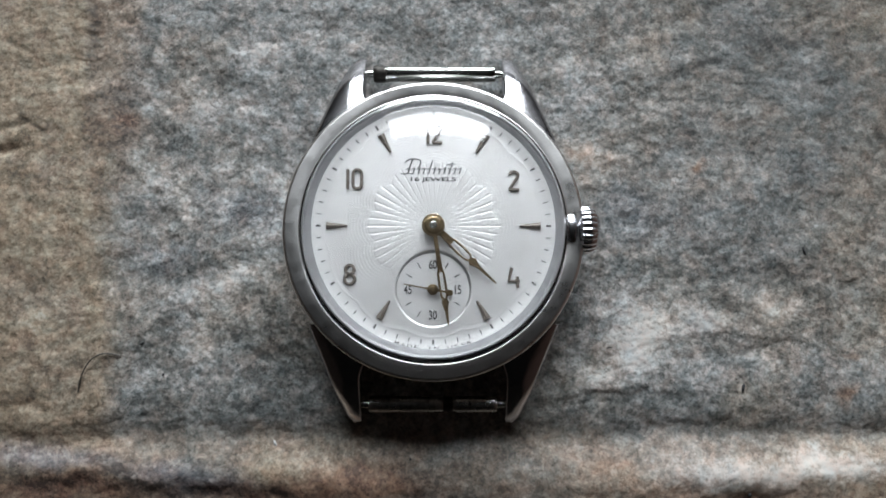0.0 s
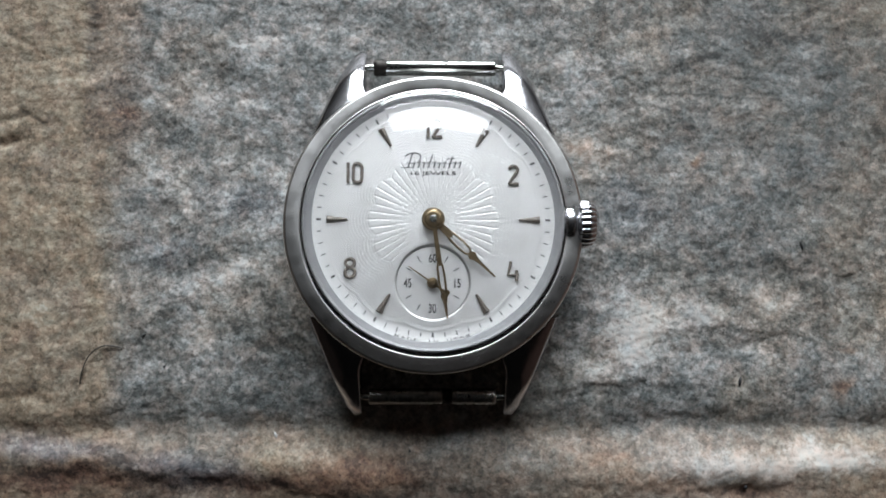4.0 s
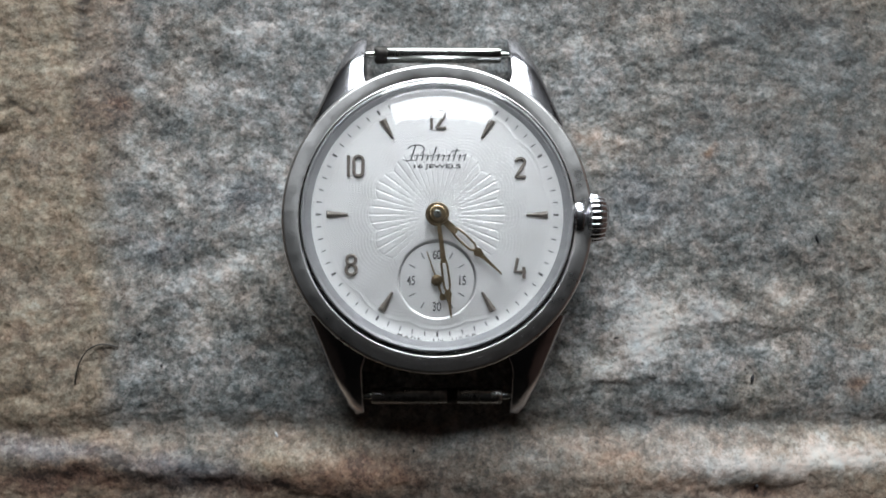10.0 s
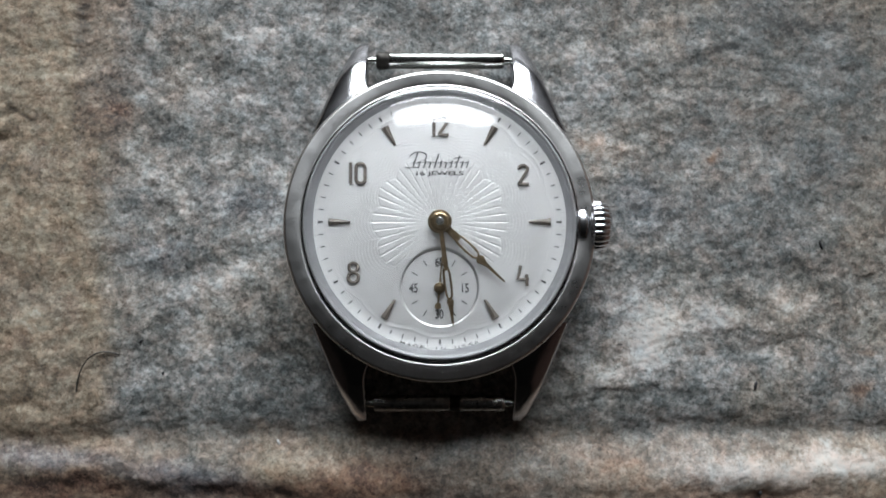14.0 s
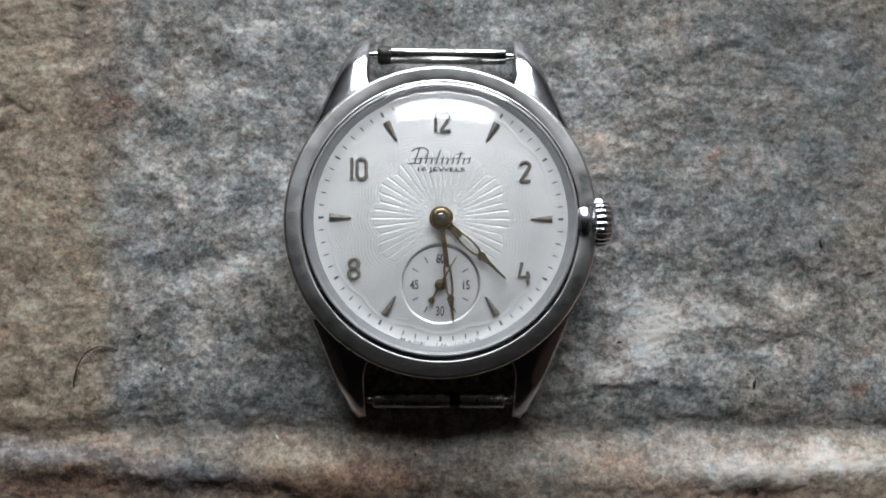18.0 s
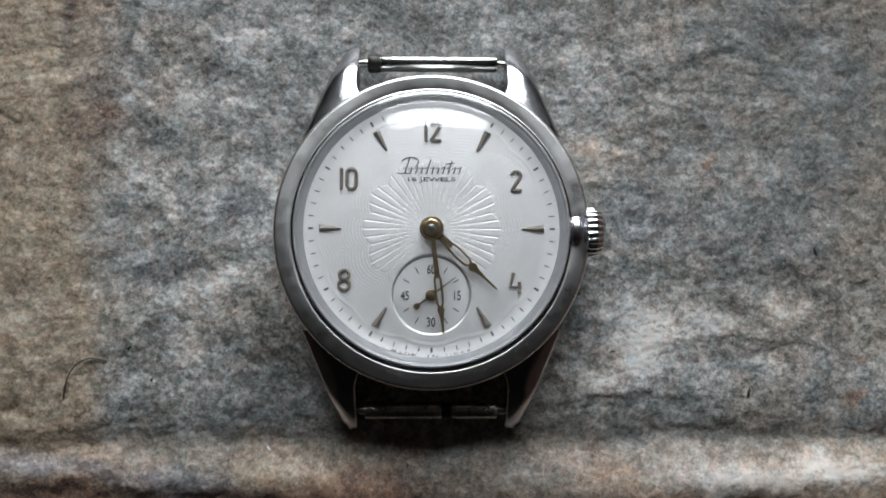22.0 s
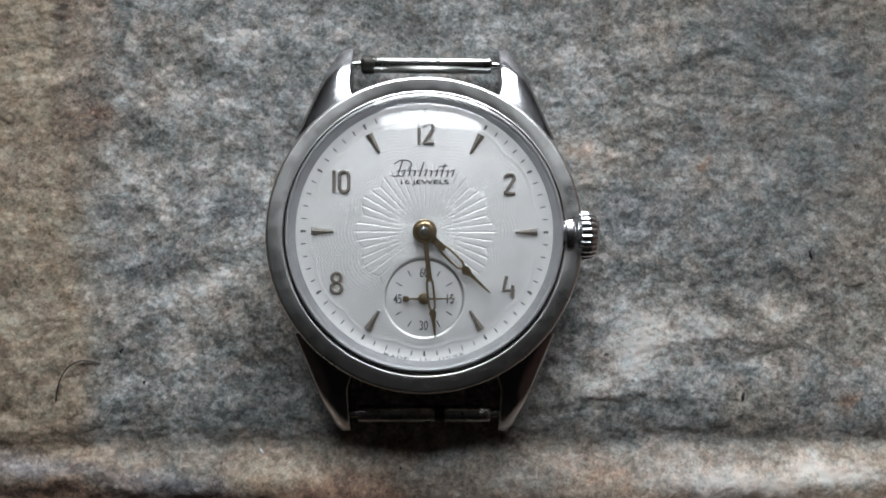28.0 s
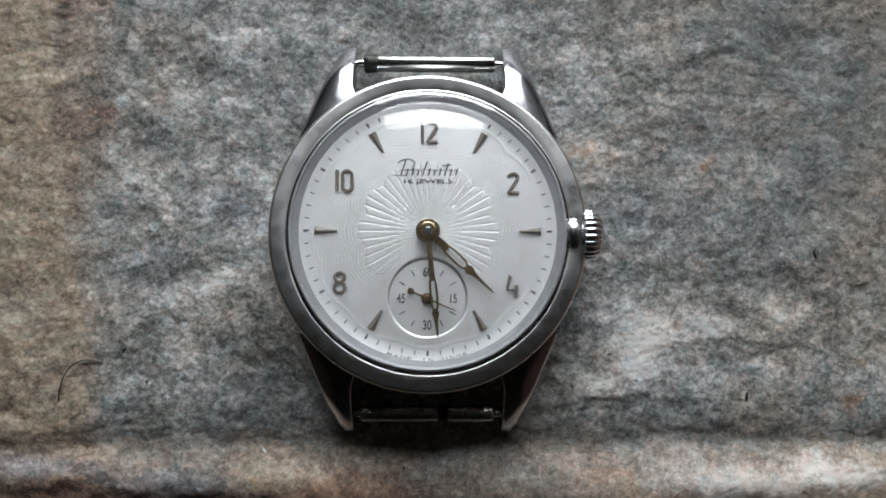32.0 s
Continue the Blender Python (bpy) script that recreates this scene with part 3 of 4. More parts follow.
def build_stone():
    xs, ys = stretch_out(-62, 63, 0.18), stretch_out(-42, 37, 0.18)
    x, y = np.meshgrid(xs, ys)
    h = stone_height(x, y)
    nx, ny = len(xs), len(ys)
    co = np.stack([x, y, h], -1).reshape(-1, 3) * MM
    idx = np.arange(nx * ny).reshape(ny, nx)
    quads = np.stack([idx[:-1, :-1], idx[:-1, 1:], idx[1:, 1:], idx[1:, :-1]], -1).reshape(-1, 4)
    # the slab's sides, down to the floor
    rim = np.concatenate([idx[0, :-1], idx[:-1, -1], idx[-1, :0:-1], idx[:0:-1, 0]])
    foot = co[rim].copy()
    foot[:, 2] = SLAB * MM
    base = len(co) + np.arange(len(rim))
    co = np.concatenate([co, foot])
    sides = np.stack([rim, base, np.roll(base, -1), np.roll(rim, -1)], -1)
    quads = np.concatenate([quads, sides])
    me = bpy.data.meshes.new("stone_slab")
    me.vertices.add(len(co))
    me.vertices.foreach_set("co", co.ravel())
    me.loops.add(quads.size)
    me.loops.foreach_set("vertex_index", quads.ravel().astype(np.int32))
    me.polygons.add(len(quads))
    me.polygons.foreach_set("loop_start", np.arange(0, quads.size, 4, dtype=np.int32))
    me.polygons.foreach_set("use_smooth", np.ones(len(quads), dtype=bool))
    me.update()
    wx, wy, px, py = warped(x, y)
    pale, dark, crust, gloom = flakes(x, y)
    near = 1 / (1 + np.exp((wy + 22.5) / 1.5))
    lump = 0.92 - 0.28 * near - 0.22 / (1 + np.exp((wx + 39.0) / 2.0)) * (1 - near)
    lump = lump - 0.27 / (1 + np.exp(-(x - 32.0) / 6.0)) / (1 + np.exp(-(y + 2.0) / 5.0))
    tone = 0.45 + 0.11 * lump * fbm(0.5 * (x + wx), 0.5 * (y + wy) * 1.1, 2.6, 4, 0.7, 0)
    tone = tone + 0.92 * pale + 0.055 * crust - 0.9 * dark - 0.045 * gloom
    left = 0.95 / (1 + np.exp((0.6 * x + 0.4 * wx + 39.8) / 0.9)) + 0.2 / (1 + np.exp((wx + 35.0) / 3.0))
    mauve = np.exp(-(((x + 41.4) / 3.6) ** 6)) / (1 + np.exp(-(wy - 8.0) / 1.5))
    left = left * (1 - 0.3 * mauve)
    low = 1 / (1 + np.exp((wy + 25.0) / 1.1))
    right = 1 / (1 + np.exp(-(wx - 50.0) / 3.5))
    warm = np.clip(0.07 - 0.05 / (1 + np.exp(-x / 5)) + 0.95 * left + 0.62 * low * (1 - patches(px, py, BLUE_PATCHES)) + 0.40 * right + 0.5 * fbm(wx, wy, 10, 3, 0.5, 1), 0, 1)
    warm = warm * (1 - 0.6 * np.exp(-((wy + 28.4) / 2.0) ** 2) / (1 + np.exp(-(x - 14) / 6)))
    red = np.clip(1.2 * patches(px, py, RED_PATCHES) + 0.18 * fbm(x, y, 7, 3, 0.5, 2) - 0.07 + 0.30 * low + 0.32 * mauve, 0, 1)
    # Lighter band on the right swelling: light on its slope put into tone.
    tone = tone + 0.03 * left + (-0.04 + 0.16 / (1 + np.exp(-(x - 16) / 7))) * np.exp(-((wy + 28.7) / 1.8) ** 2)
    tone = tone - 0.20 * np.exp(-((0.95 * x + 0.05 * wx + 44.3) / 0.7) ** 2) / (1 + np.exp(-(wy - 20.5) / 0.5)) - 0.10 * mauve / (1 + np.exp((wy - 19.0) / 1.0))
    # Tone drops below the brink.
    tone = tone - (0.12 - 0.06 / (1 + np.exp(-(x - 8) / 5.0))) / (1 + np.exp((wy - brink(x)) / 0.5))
    # Broad areas of lower and higher tone, darker towards the upper right.
    tone = tone - 0.07 / (1 + np.exp(-(x - 30) / 7.0)) / (1 + np.exp(-(y - 4) / 6.0))
    tone = tone + 0.11 * np.exp(-(((x + 22) / 7.0) ** 2) - ((y - 4) / 13.0) ** 2) + 0.06 * np.exp(-(((x - 20) / 4.0) ** 2) - ((y - 8) / 14.0) ** 2)
    tone = tone - 0.05 * np.exp(-(((x + 48) / 8.0) ** 2) - ((y - 13) / 5.0) ** 2) - 0.05 * np.exp(-(((x + 48) / 8.0) ** 2) - ((y + 18) / 5.0) ** 2)
    tone = tone - 0.08 * np.exp(-(((x - 42) / 9.0) ** 2) - ((y + 4) / 5.0) ** 2) - 0.06 * np.exp(-(((x - 46) / 12.0) ** 2) - ((y - 23) / 6.0) ** 2)
    # Trough: its shade painted as slightly darker tone.
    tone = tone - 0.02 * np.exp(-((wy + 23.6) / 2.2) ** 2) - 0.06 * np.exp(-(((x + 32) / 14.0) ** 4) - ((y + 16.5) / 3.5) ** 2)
    # Near middle darkened: reddish-dark stone plus part of the watch's shadow, painted in.
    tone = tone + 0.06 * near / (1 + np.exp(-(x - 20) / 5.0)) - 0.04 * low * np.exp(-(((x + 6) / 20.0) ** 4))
    cold = np.clip(patches(px, py, BLUE_PATCHES) + 0.16 * fbm(x, y, 8, 3, 0.5, 3), 0, 1)
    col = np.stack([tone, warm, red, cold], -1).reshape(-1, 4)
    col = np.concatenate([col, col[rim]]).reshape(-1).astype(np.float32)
    at = me.color_attributes.new("mineral_and_shade", "FLOAT_COLOR", "POINT")
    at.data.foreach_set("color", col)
    rough = me.attributes.new("lumpiness", "FLOAT", "POINT")
    lump = lump.ravel()
    rough.data.foreach_set("value", np.concatenate([lump, lump[rim]]).astype(np.float32))
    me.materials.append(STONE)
    me.validate()
    return tagged(new("stone_slab", me), "rough mottled grey stone slab with brownish and reddish edges", "stone slab", kind="structure")


RED_PATCHES = [
    (-49.0, -31.4, 12.0, 1.2, -4, 0.5), (-54.5, -19.0, 2.0, 5.0, 0, 0.3),
    (-10.0, -30.4, 5.5, 2.4, 5, 0.85), (-42.0, -30.8, 8.0, 1.6, -6, 0.45), (-20.0, -31.3, 12.0, 1.4, 0, 0.55), (-6.0, -30.5, 5.0, 1.8, 0, 0.40),
    (19.9, 9.9, 3.4, 1.6, -5, 0.40), (51.2, -20.4, 1.3, 0.8, 30, 0.75), (52.0, -15.6, 0.8, 0.6, 0, 0.5), (-50.9, -13.6, 2.6, 1.6, 20, 0.45), (34.2, 9.0, 0.7, 0.5, 0, 0.8),
    (38.5, -32.6, 5.5, 1.2, 0, 0.5), (-38.3, 14.3, 2.2, 0.9, 0, 0.50), (-42.5, 4.0, 3.5, 3.5, 0, 0.20), (21.0, -28.6, 3.5, 1.3, 0, 0.40), (28.0, -31.5, 5.0, 1.2, 0, 0.45),
]
BLUE_PATCHES = [(-47.0, -27.4, 9.0, 1.4, -6, 0.7), (-29.0, -29.8, 7.5, 1.9, -8, 0.75), (-33.5, -3.0, 4.0, 2.0, 0, 0.3), (-24.0, 3.5, 6.0, 3.0, 0, 0.3), (25.0, 3.0, 6.0, 4.0, 0, 0.3)]
build_stone()


# ---- the watch ----
watch = tagged(new("wrist_watch"), "vintage steel wrist watch with silvered dial, no strap, lying on stone", "watch")
WY = -7.25          # centre of the small seconds dial
DZ = 6.5            # height of the dial

# case
bm = bmesh.new()
capped(bm, [(0.01, -0.28), (11.5, -0.28), (12.3, -0.1), (13.0, 0.5), (14.6, 0.8), (15.1, 1.3), (16.3, 1.9), (16.75, 2.6), (16.8, 4.3), (16.5, 4.5),
            (15.2, 4.5), (14.9, 5.0), (0.01, 5.0)], 160)
body = part("case_body", bm, STEEL, watch, "polished steel case middle and back")
bm = bmesh.new()
lathe(bm, [(15.3, 4.6), (15.5, 5.0), (15.5, 6.25), (15.54, 6.34), (15.62, 6.39), (15.7, 6.405), (16.4, 6.375), (17.12, 6.325), (17.2, 6.315), (17.26, 6.29), (17.42, 6.2), (17.5, 6.12), (17.54, 6.0), (17.55, 5.85), (17.46, 5.4), (17.2, 4.6), (16.9, 3.9),
           (16.6, 3.8), (16.0, 3.8)], 192, closed=True)
part("bezel", bm, BRUSHED, watch, "broad worn steel bezel with fine scratches", angle=28, at=mm(0, -0.18, 0))


def lug_mesh():
    """One lug, for the upper right corner, running outwards along y."""
    bm = bmesh.new()
    rows = []
    ys = [10.4 + 0.5 * i for i in range(20)] + [20.2, 20.6, 20.9, 21.15, 21.4, 21.7, 22.0, 22.25, 22.4]
    for y in ys:
        t = y - 12.0
        outer = 14.25 - 0.368 * (y - 11.6)
        if y > 20.9:
            outer = 10.83 - 1.3 * ((y - 20.9) / 1.5) ** 1.3
        inner = 8.62 + max(0, y - 22.0) * 0.25 - 0.2 * max(0, 17.0 - y) ** 1.6
        ridge = 5.3 - 0.228 * t - 0.007 * max(0, t) ** 2 - 0.10 * max(0, y - 17.2) ** 1.75
        if y > 21.7:
            ridge -= 0.5 * (y - 21.7) ** 2
        low = max(0.0, 1.7 - 0.13 * (y - 10.4))
        side = max(low + 0.12, ridge - 1.15 - 0.03 * t)
        w = outer - inner
        d = ridge - side
        prof = [(0, low), (0, ridge - 0.22), (0.018, ridge - 0.08), (0.06, ridge), (0.2, ridge + 0.03), (0.4, ridge + 0.01), (0.6, ridge - 0.10 * d),
                (0.78, ridge - 0.28 * d), (0.9, ridge - 0.46 * d), (0.965, ridge - 0.62 * d), (1.0, side), (0.985, low + 0.05), (0.9, low)]
        rows.append([bm.verts.new((inner + k * w, y, max(z, low))) for k, z in prof])
    m = len(prof)
    for a, b in zip(rows, rows[1:]):
        for j in range(m):
            bm.faces.new((a[j], b[j], b[(j + 1) % m], a[(j + 1) % m]))
    bm.faces.new(rows[0])
    bm.faces.new(rows[-1][::-1])
    return bm


lug = mesh_of("lug", lug_mesh(), POLISHED, angle=38)
bm = lug_mesh()
for v in bm.verts:
    v.co.x = -v.co.x
lug_m = mesh_of("lug", bm, POLISHED, angle=38)
for me, turn, dy in ((lug, 0, 0.25), (lug_m, 0, 0.25), (lug, 180, -0.85), (lug_m, 180, -0.85)):
    part("lug", me, STEEL, watch, at=mm(0, dy, 0, turn))

# spring bars
BAR_Z = 1.35
for sign in (1, -1):
    bm = bmesh.new()
    capped(bm, [(0.02, -7.3), (0.7, -7.3), (0.88, -7.2), (0.88, 7.2), (0.7, 7.3), (0.02, 7.3)], 28, axis="x")
    # Lower bar's core is near black, the upper bar's tarnished mid grey.
    bar = part("spring_bar", bm, DARK_STEEL if sign < 0 else BARSTEEL, watch, "tarnished steel spring bar between the lugs", at=mm(0, 20.15 if sign > 0 else -20.85, BAR_Z))
    spans = ((-6.3, 7.75),) if sign > 0 else ((-7.7, 1.2), (2.3, 7.6))
    for x0, x1 in spans:
        bm = bmesh.new()
        capped(bm, [(0.78, x0), (0.9, x0 + 0.05), (0.97, x0 + 0.2), (0.97, x1 - 0.2), (0.9, x1 - 0.05), (0.78, x1)], 28, axis="x")
        part("sleeve", bm, BARSTEEL if sign > 0 else LOWER_SLEEVE_STEEL, bar)
    if sign > 0:
        bm = bmesh.new()
        capped(bm, [(0.7, -7.7), (0.98, -7.6), (1.1, -7.2), (1.04, -6.8), (1.1, -6.5), (0.98, -6.2), (0.97, -6.0)], 20, axis="x")
        for v in bm.verts:
            v.co += Vector((0.05, 0.06, 0.06)) * noise.noise(v.co * 2.0) * 2
        part("grime_collar", bm, DARK_STEEL, bar, "dark grime on the bar's end")
    else:
        bm = bmesh.new()
        capped(bm, [(0.02, 0), (0.17, 0), (0.17, 0.04), (0.02, 0.04)], 12)
        part("pin_hole", bm, INK, bar, "small dark hole in the bar", at=mm(4.35, 0.12, 0.94))
    for k in (-1, 1):
        bm = bmesh.new()
        capped(bm, [(0.02, 7.2), (0.46, 7.2), (0.46, 8.3), (0.38, 8.35), (0.38, 8.75), (0.02, 8.75)], 20, axis="x")
        if k < 0:
            for v in bm.verts:
                v.co.x = -v.co.x
        part("end_pin", bm, BARSTEEL, bar)

# winding crown
bm = bmesh.new()
TEETH = 22
prof = [(0.6, 0.0), (1.9, 0.0), (2.35, 0.1), (2.75, 0.3), (2.88, 0.7), (2.82, 1.4), (2.6, 1.95), (2.15, 2.3), (1.4, 2.52), (0.02, 2.58)]
steps = TEETH * 6
rings = []
for k in range(steps):
    a = 2 * math.pi * k / steps
    notch = 0.5 + 0.5 * math.cos(a * TEETH)
    ring = []
    for r, x in prof:
        depth = 0.2 * (1 - min(1, 2.6 * notch)) if 0.2 < x < 2.2 and r > 2.2 else 0.0
        ring.append(bm.verts.new((x, (r - depth) * math.cos(a), (r - depth) * math.sin(a))))
    rings.append(ring)
for k in range(steps):
    a, b = rings[k], rings[(k + 1) % steps]
    for i in range(len(prof) - 1):
        bm.faces.new((a[i], b[i], b[i + 1], a[i + 1]))
bm.faces.new([r[0] for r in rings])
bm.faces.new([r[-1] for r in rings][::-1])
crown = part("winding_crown", bm, STEEL, watch, "fluted polished steel winding crown", at=mm(16.8, -0.25, 5.0), angle=30)
bm = bmesh.new()
capped(bm, [(0.02, -1.6), (1.8, -1.6), (2.1, -1.3), (2.2, -0.8), (2.1, -0.4), (1.7, -0.12), (1.2, 0.03), (0.02, 0.05)], 40, axis="x")
part("crown_collar", bm, STEEL, crown)


# dial: one turned sheet with its engraved waves and rays
def dial_mesh():
    nt_, R = 960, 14.5
    radii = np.concatenate([np.linspace(0.4, 6.3, 40), np.linspace(6.35, 13.0, 150), np.linspace(13.1, R, 12)])
    th = np.arange(nt_) * 2 * np.pi / nt_
    r, a = np.meshgrid(radii, th, indexing="ij")
    lobe = np.abs(np.cos(6 * a)) ** 0.8
    edge_in = 6.85 + 0.8 * lobe
    edge_out = 12.2 + 0.5 * lobe
    rays = np.abs(((a * 48 / (2 * np.pi)) % 1) - 0.5) * 2
    z_rays = 0.033 * np.clip(r / 6.5, 0, 1) * (1 - np.clip((1 - rays) * 4.5, 0, 1)) * -1 + 0.015
    bend = 0.62 * lobe
    z_wave = 0.0044 * np.sin(2 * np.pi * (r - bend) / 0.37)
    k = 1 / (1 + np.exp(-(r - edge_in) / 0.03))
    z = z_rays * (1 - k) + z_wave * k
    z = z - 0.01 * np.exp(-((r - edge_in) / 0.07) ** 2)
    k2 = 1 / (1 + np.exp(-(r - edge_out) / 0.05))
    z = z * (1 - k2) + 0.017 * np.exp(-((r - edge_out) / 0.09) ** 2)
    x, y = r * np.sin(a), r * np.cos(a)
    d = np.hypot(x, y - WY)
    rim = 1 / (1 + np.exp((d - 4.25) / 0.06)) - 0.06 * np.exp(-((d - 4.36) / 0.06) ** 2)
    z = z * (1 - rim) - 0.5 * rim
    z = z - 0.02 * np.clip((r - 11) / 3, 0, 1) ** 2
    n = len(radii)
    co = np.stack([x, y, z], -1).reshape(-1, 3)
    co = np.concatenate([co, [[0, 0, 0.02]]]) * MM
    idx = np.arange(n * nt_).reshape(n, nt_)
    nxt = np.roll(idx, -1, axis=1)
    quads = np.stack([idx[:-1], idx[1:], nxt[1:], nxt[:-1]], -1).reshape(-1, 4)
    faces = quads.tolist() + [[n * nt_, int(idx[0, k]), int(nxt[0, k])] for k in range(nt_)]
    me = bpy.data.meshes.new("dial")
    me.from_pydata(co.tolist(), [], faces)
    bm = bmesh.new()
    bm.from_mesh(me)
    bmesh.ops.recalc_face_normals(bm, faces=bm.faces)
    if bm.faces[0].normal.z < 0:
        bmesh.ops.reverse_faces(bm, faces=bm.faces)
    bm.to_mesh(me)
    bm.free()
    me.materials.append(DIAL)
    me.polygons.foreach_set("use_smooth", [True] * len(me.polygons))
    return me


dial = part("dial", dial_mesh(), DIAL, watch, "silvered dial engraved with waves and a rayed rosette", at=mm(0, 0, DZ) @ Matrix.Diagonal((0.984, 0.984, 1, 1)))

# small seconds dial
bm = bmesh.new()
prof = [(0.3, -0.2)]
for i in range(14):
    r0 = 0.5 + i * 0.26
    prof += [(r0, -0.200), (r0 + 0.20, -0.200), (r0 + 0.23, -0.204)]
prof += [(4.06, -0.2), (4.12, -0.21), (4.12, -0.4), (0.3, -0.4)]
lathe(bm, prof, 96, closed=True)
subdial = part("small_seconds_dial", bm, DIAL, watch, "sunken white small seconds dial", at=mm(-0.05, WY, DZ))
for sec in range(0, 60, 5):
    a = radians(90 - 6 * sec)
    if sec % 15 == 0:
        text = {0: "60", 15: "15", 30: "30", 45: "45"}[sec]
        bm = writing(text, 1.05, 0.92 if text != "15" else 0.76)
        rr = 2.85
        part("numeral", bm, INK, subdial, at=mm(rr * math.cos(a), rr * math.sin(a), -0.198), smooth=False)
    else:
        bm = bmesh.new()
        prism(bm, [(2.75, -0.06), (3.5, -0.06), (3.5, 0.06), (2.75, 0.06)], 0, 0.012)
        part("second_mark", bm, INK, subdial, at=mm(0, 0, -0.198, 90 - 6 * sec), smooth=False)

# minute track
bm = bmesh.new()
prism(bm, [(12.88, -0.1), (13.38, -0.14), (13.38, 0.14), (12.88, 0.1)], 0, 0.015)
tick_hour = mesh_of("minute_mark", bm, INK, smooth=False)
bm = bmesh.new()
prism(bm, [(12.9, -0.055), (13.36, -0.075), (13.36, 0.075), (12.9, 0.055)], 0, 0.012)
tick = mesh_of("minute_mark", bm, INK, smooth=False)
for k in range(60):
    part("minute_mark", tick if k % 5 else tick_hour, INK, dial, at=mm(0, 0, -0.006, 90 - 6 * k))

# applied wedges at the odd hours
bm = bmesh.new()
r0, r1, w0, w1 = 9.98, 12.35, 0.13, 0.42
low = [bm.verts.new(p) for p in ((r0, -w0, 0), (r1, -w1, 0), (r1, w1, 0), (r0, w0, 0))]
mid = [bm.verts.new(p) for p in ((r0, -w0, 0.12), (r1, -w1, 0.14), (r1, w1, 0.14), (r0, w0, 0.12))]
top = [bm.verts.new(p) for p in ((r0 + 0.08, 0, 0.2), (r1 - 0.1, 0, 0.3))]
for i in range(4):
    bm.faces.new((low[i], low[(i + 1) % 4], mid[(i + 1) % 4], mid[i]))
bm.faces.new((mid[0], mid[1], top[1], top[0]))
bm.faces.new((mid[2], mid[3], top[0], top[1]))
bm.faces.new((mid[1], mid[2], top[1]))
bm.faces.new((mid[3], mid[0], top[0]))
bm.faces.new(low[::-1])
wedge = mesh_of("hour_marker", bm, APPLIED, smooth=False)
for h in (1, 3, 5, 7, 9, 11):
    part("hour_marker", wedge, APPLIED, dial, "gilt wedge-shaped hour marker" if h == 1 else "", at=mm(0, 0, 0.0, 90 - 30 * h))


# applied numerals
def numeral(strokes, x, y, w=0.37, name="numeral"):
    bm = bmesh.new()
    for pts, closed in strokes:
        ribbon(bm, pts, w, -0.03, 0.14, closed, 0.05)
    part(name, bm, APPLIED, dial, "gilt applied numeral", at=mm(x, y, 0), angle=25)


def stadium(cx, cy, hw, hh):
    return arc(cx, cy + hh - hw, hw, hw, 0, 180, 12) + arc(cx, cy - hh + hw, hw, hw, 180, 360, 12)


ONE = [(0, 1.2), (0, -1.2)]
TWO = arc(0, 0.62, 0.5, 0.45, 165, -25, 12) + [(-0.5, -1.05), (-0.45, -1.05), (0.62, -1.05)]
numeral([([(x - 0.62, y) for x, y in ONE], False), ([(x + 0.42, y) for x, y in TWO], False)], -0.04, 10.85)
numeral([(TWO, False)], 9.32, 5.3)
numeral([([(-0.28, 1.15), (-0.62, -0.38), (0.62, -0.38)], False), ([(0.36, 0.15), (0.36, -1.15)], False)], 9.28, -6.0)
numeral([(arc(0, 0.52, 0.5, 0.5, 0, 345, 22), True), (arc(0, -0.58, 0.56, 0.56, 0, 345, 22), True)], -9.58, -5.6)
numeral([([(x - 0.72, y) for x, y in ONE], False), (stadium(0.38, 0, 0.5, 1.12), True)], -9.25, 5.45)

# print on the dial
part("inscription", writing("16 JEWELS", 0.64, 5.3), INK, dial, "small black print", at=mm(0.0, 5.42, 0.025), smooth=False)
def slanted(pts):
    return [(x + 0.3 * (y - 6.5), y) for x, y in pts]


bm = bmesh.new()
ribbon(bm, slanted(arc(-2.7, 7.3, 0.95, 0.6, 170, -40, 18)), 0.12, -0.02, 0.05)
for k, top in enumerate((7.85, 6.85, 6.95, 6.8, 7.7, 6.9, 6.75, 6.95, 7.5, 6.85, 6.9)):
    x = -2.9 + 0.6 * k
    ribbon(bm, slanted([(x, 6.1), (x + 0.02, top)]), 0.15, -0.02, 0.05)
    ribbon(bm, [(x - 0.3, 6.62), (x - 0.12, 6.76), (x + 0.08, 6.62)], 0.1, -0.02, 0.05)
ribbon(bm, [(-3.85, 6.18), (-3.5, 6.06), (-3.0, 6.16), (-2.4, 6.1)], 0.1, -0.02, 0.05)
ribbon(bm, [(1.55, 7.2), (2.5, 7.28)], 0.1, -0.02, 0.05)
part("script_emblem", bm, LOGO_INK, dial, "dark script-like flourish", smooth=False)
SPAN = 17.2
text = "MADE IN USSR"
for i, ch in enumerate(text):
    if ch == " ":
        continue
    deg = -90 - SPAN + 2 * SPAN * i / (len(text) - 1)
    bm = writing(ch, 0.62, 0.12 if ch == "I" else 0.54, bold=0.006)
    part("inscription", bm, INK, dial, at=mm(13.98 * math.cos(radians(deg)), 13.98 * math.sin(radians(deg)), -0.01, deg + 90), smooth=False)


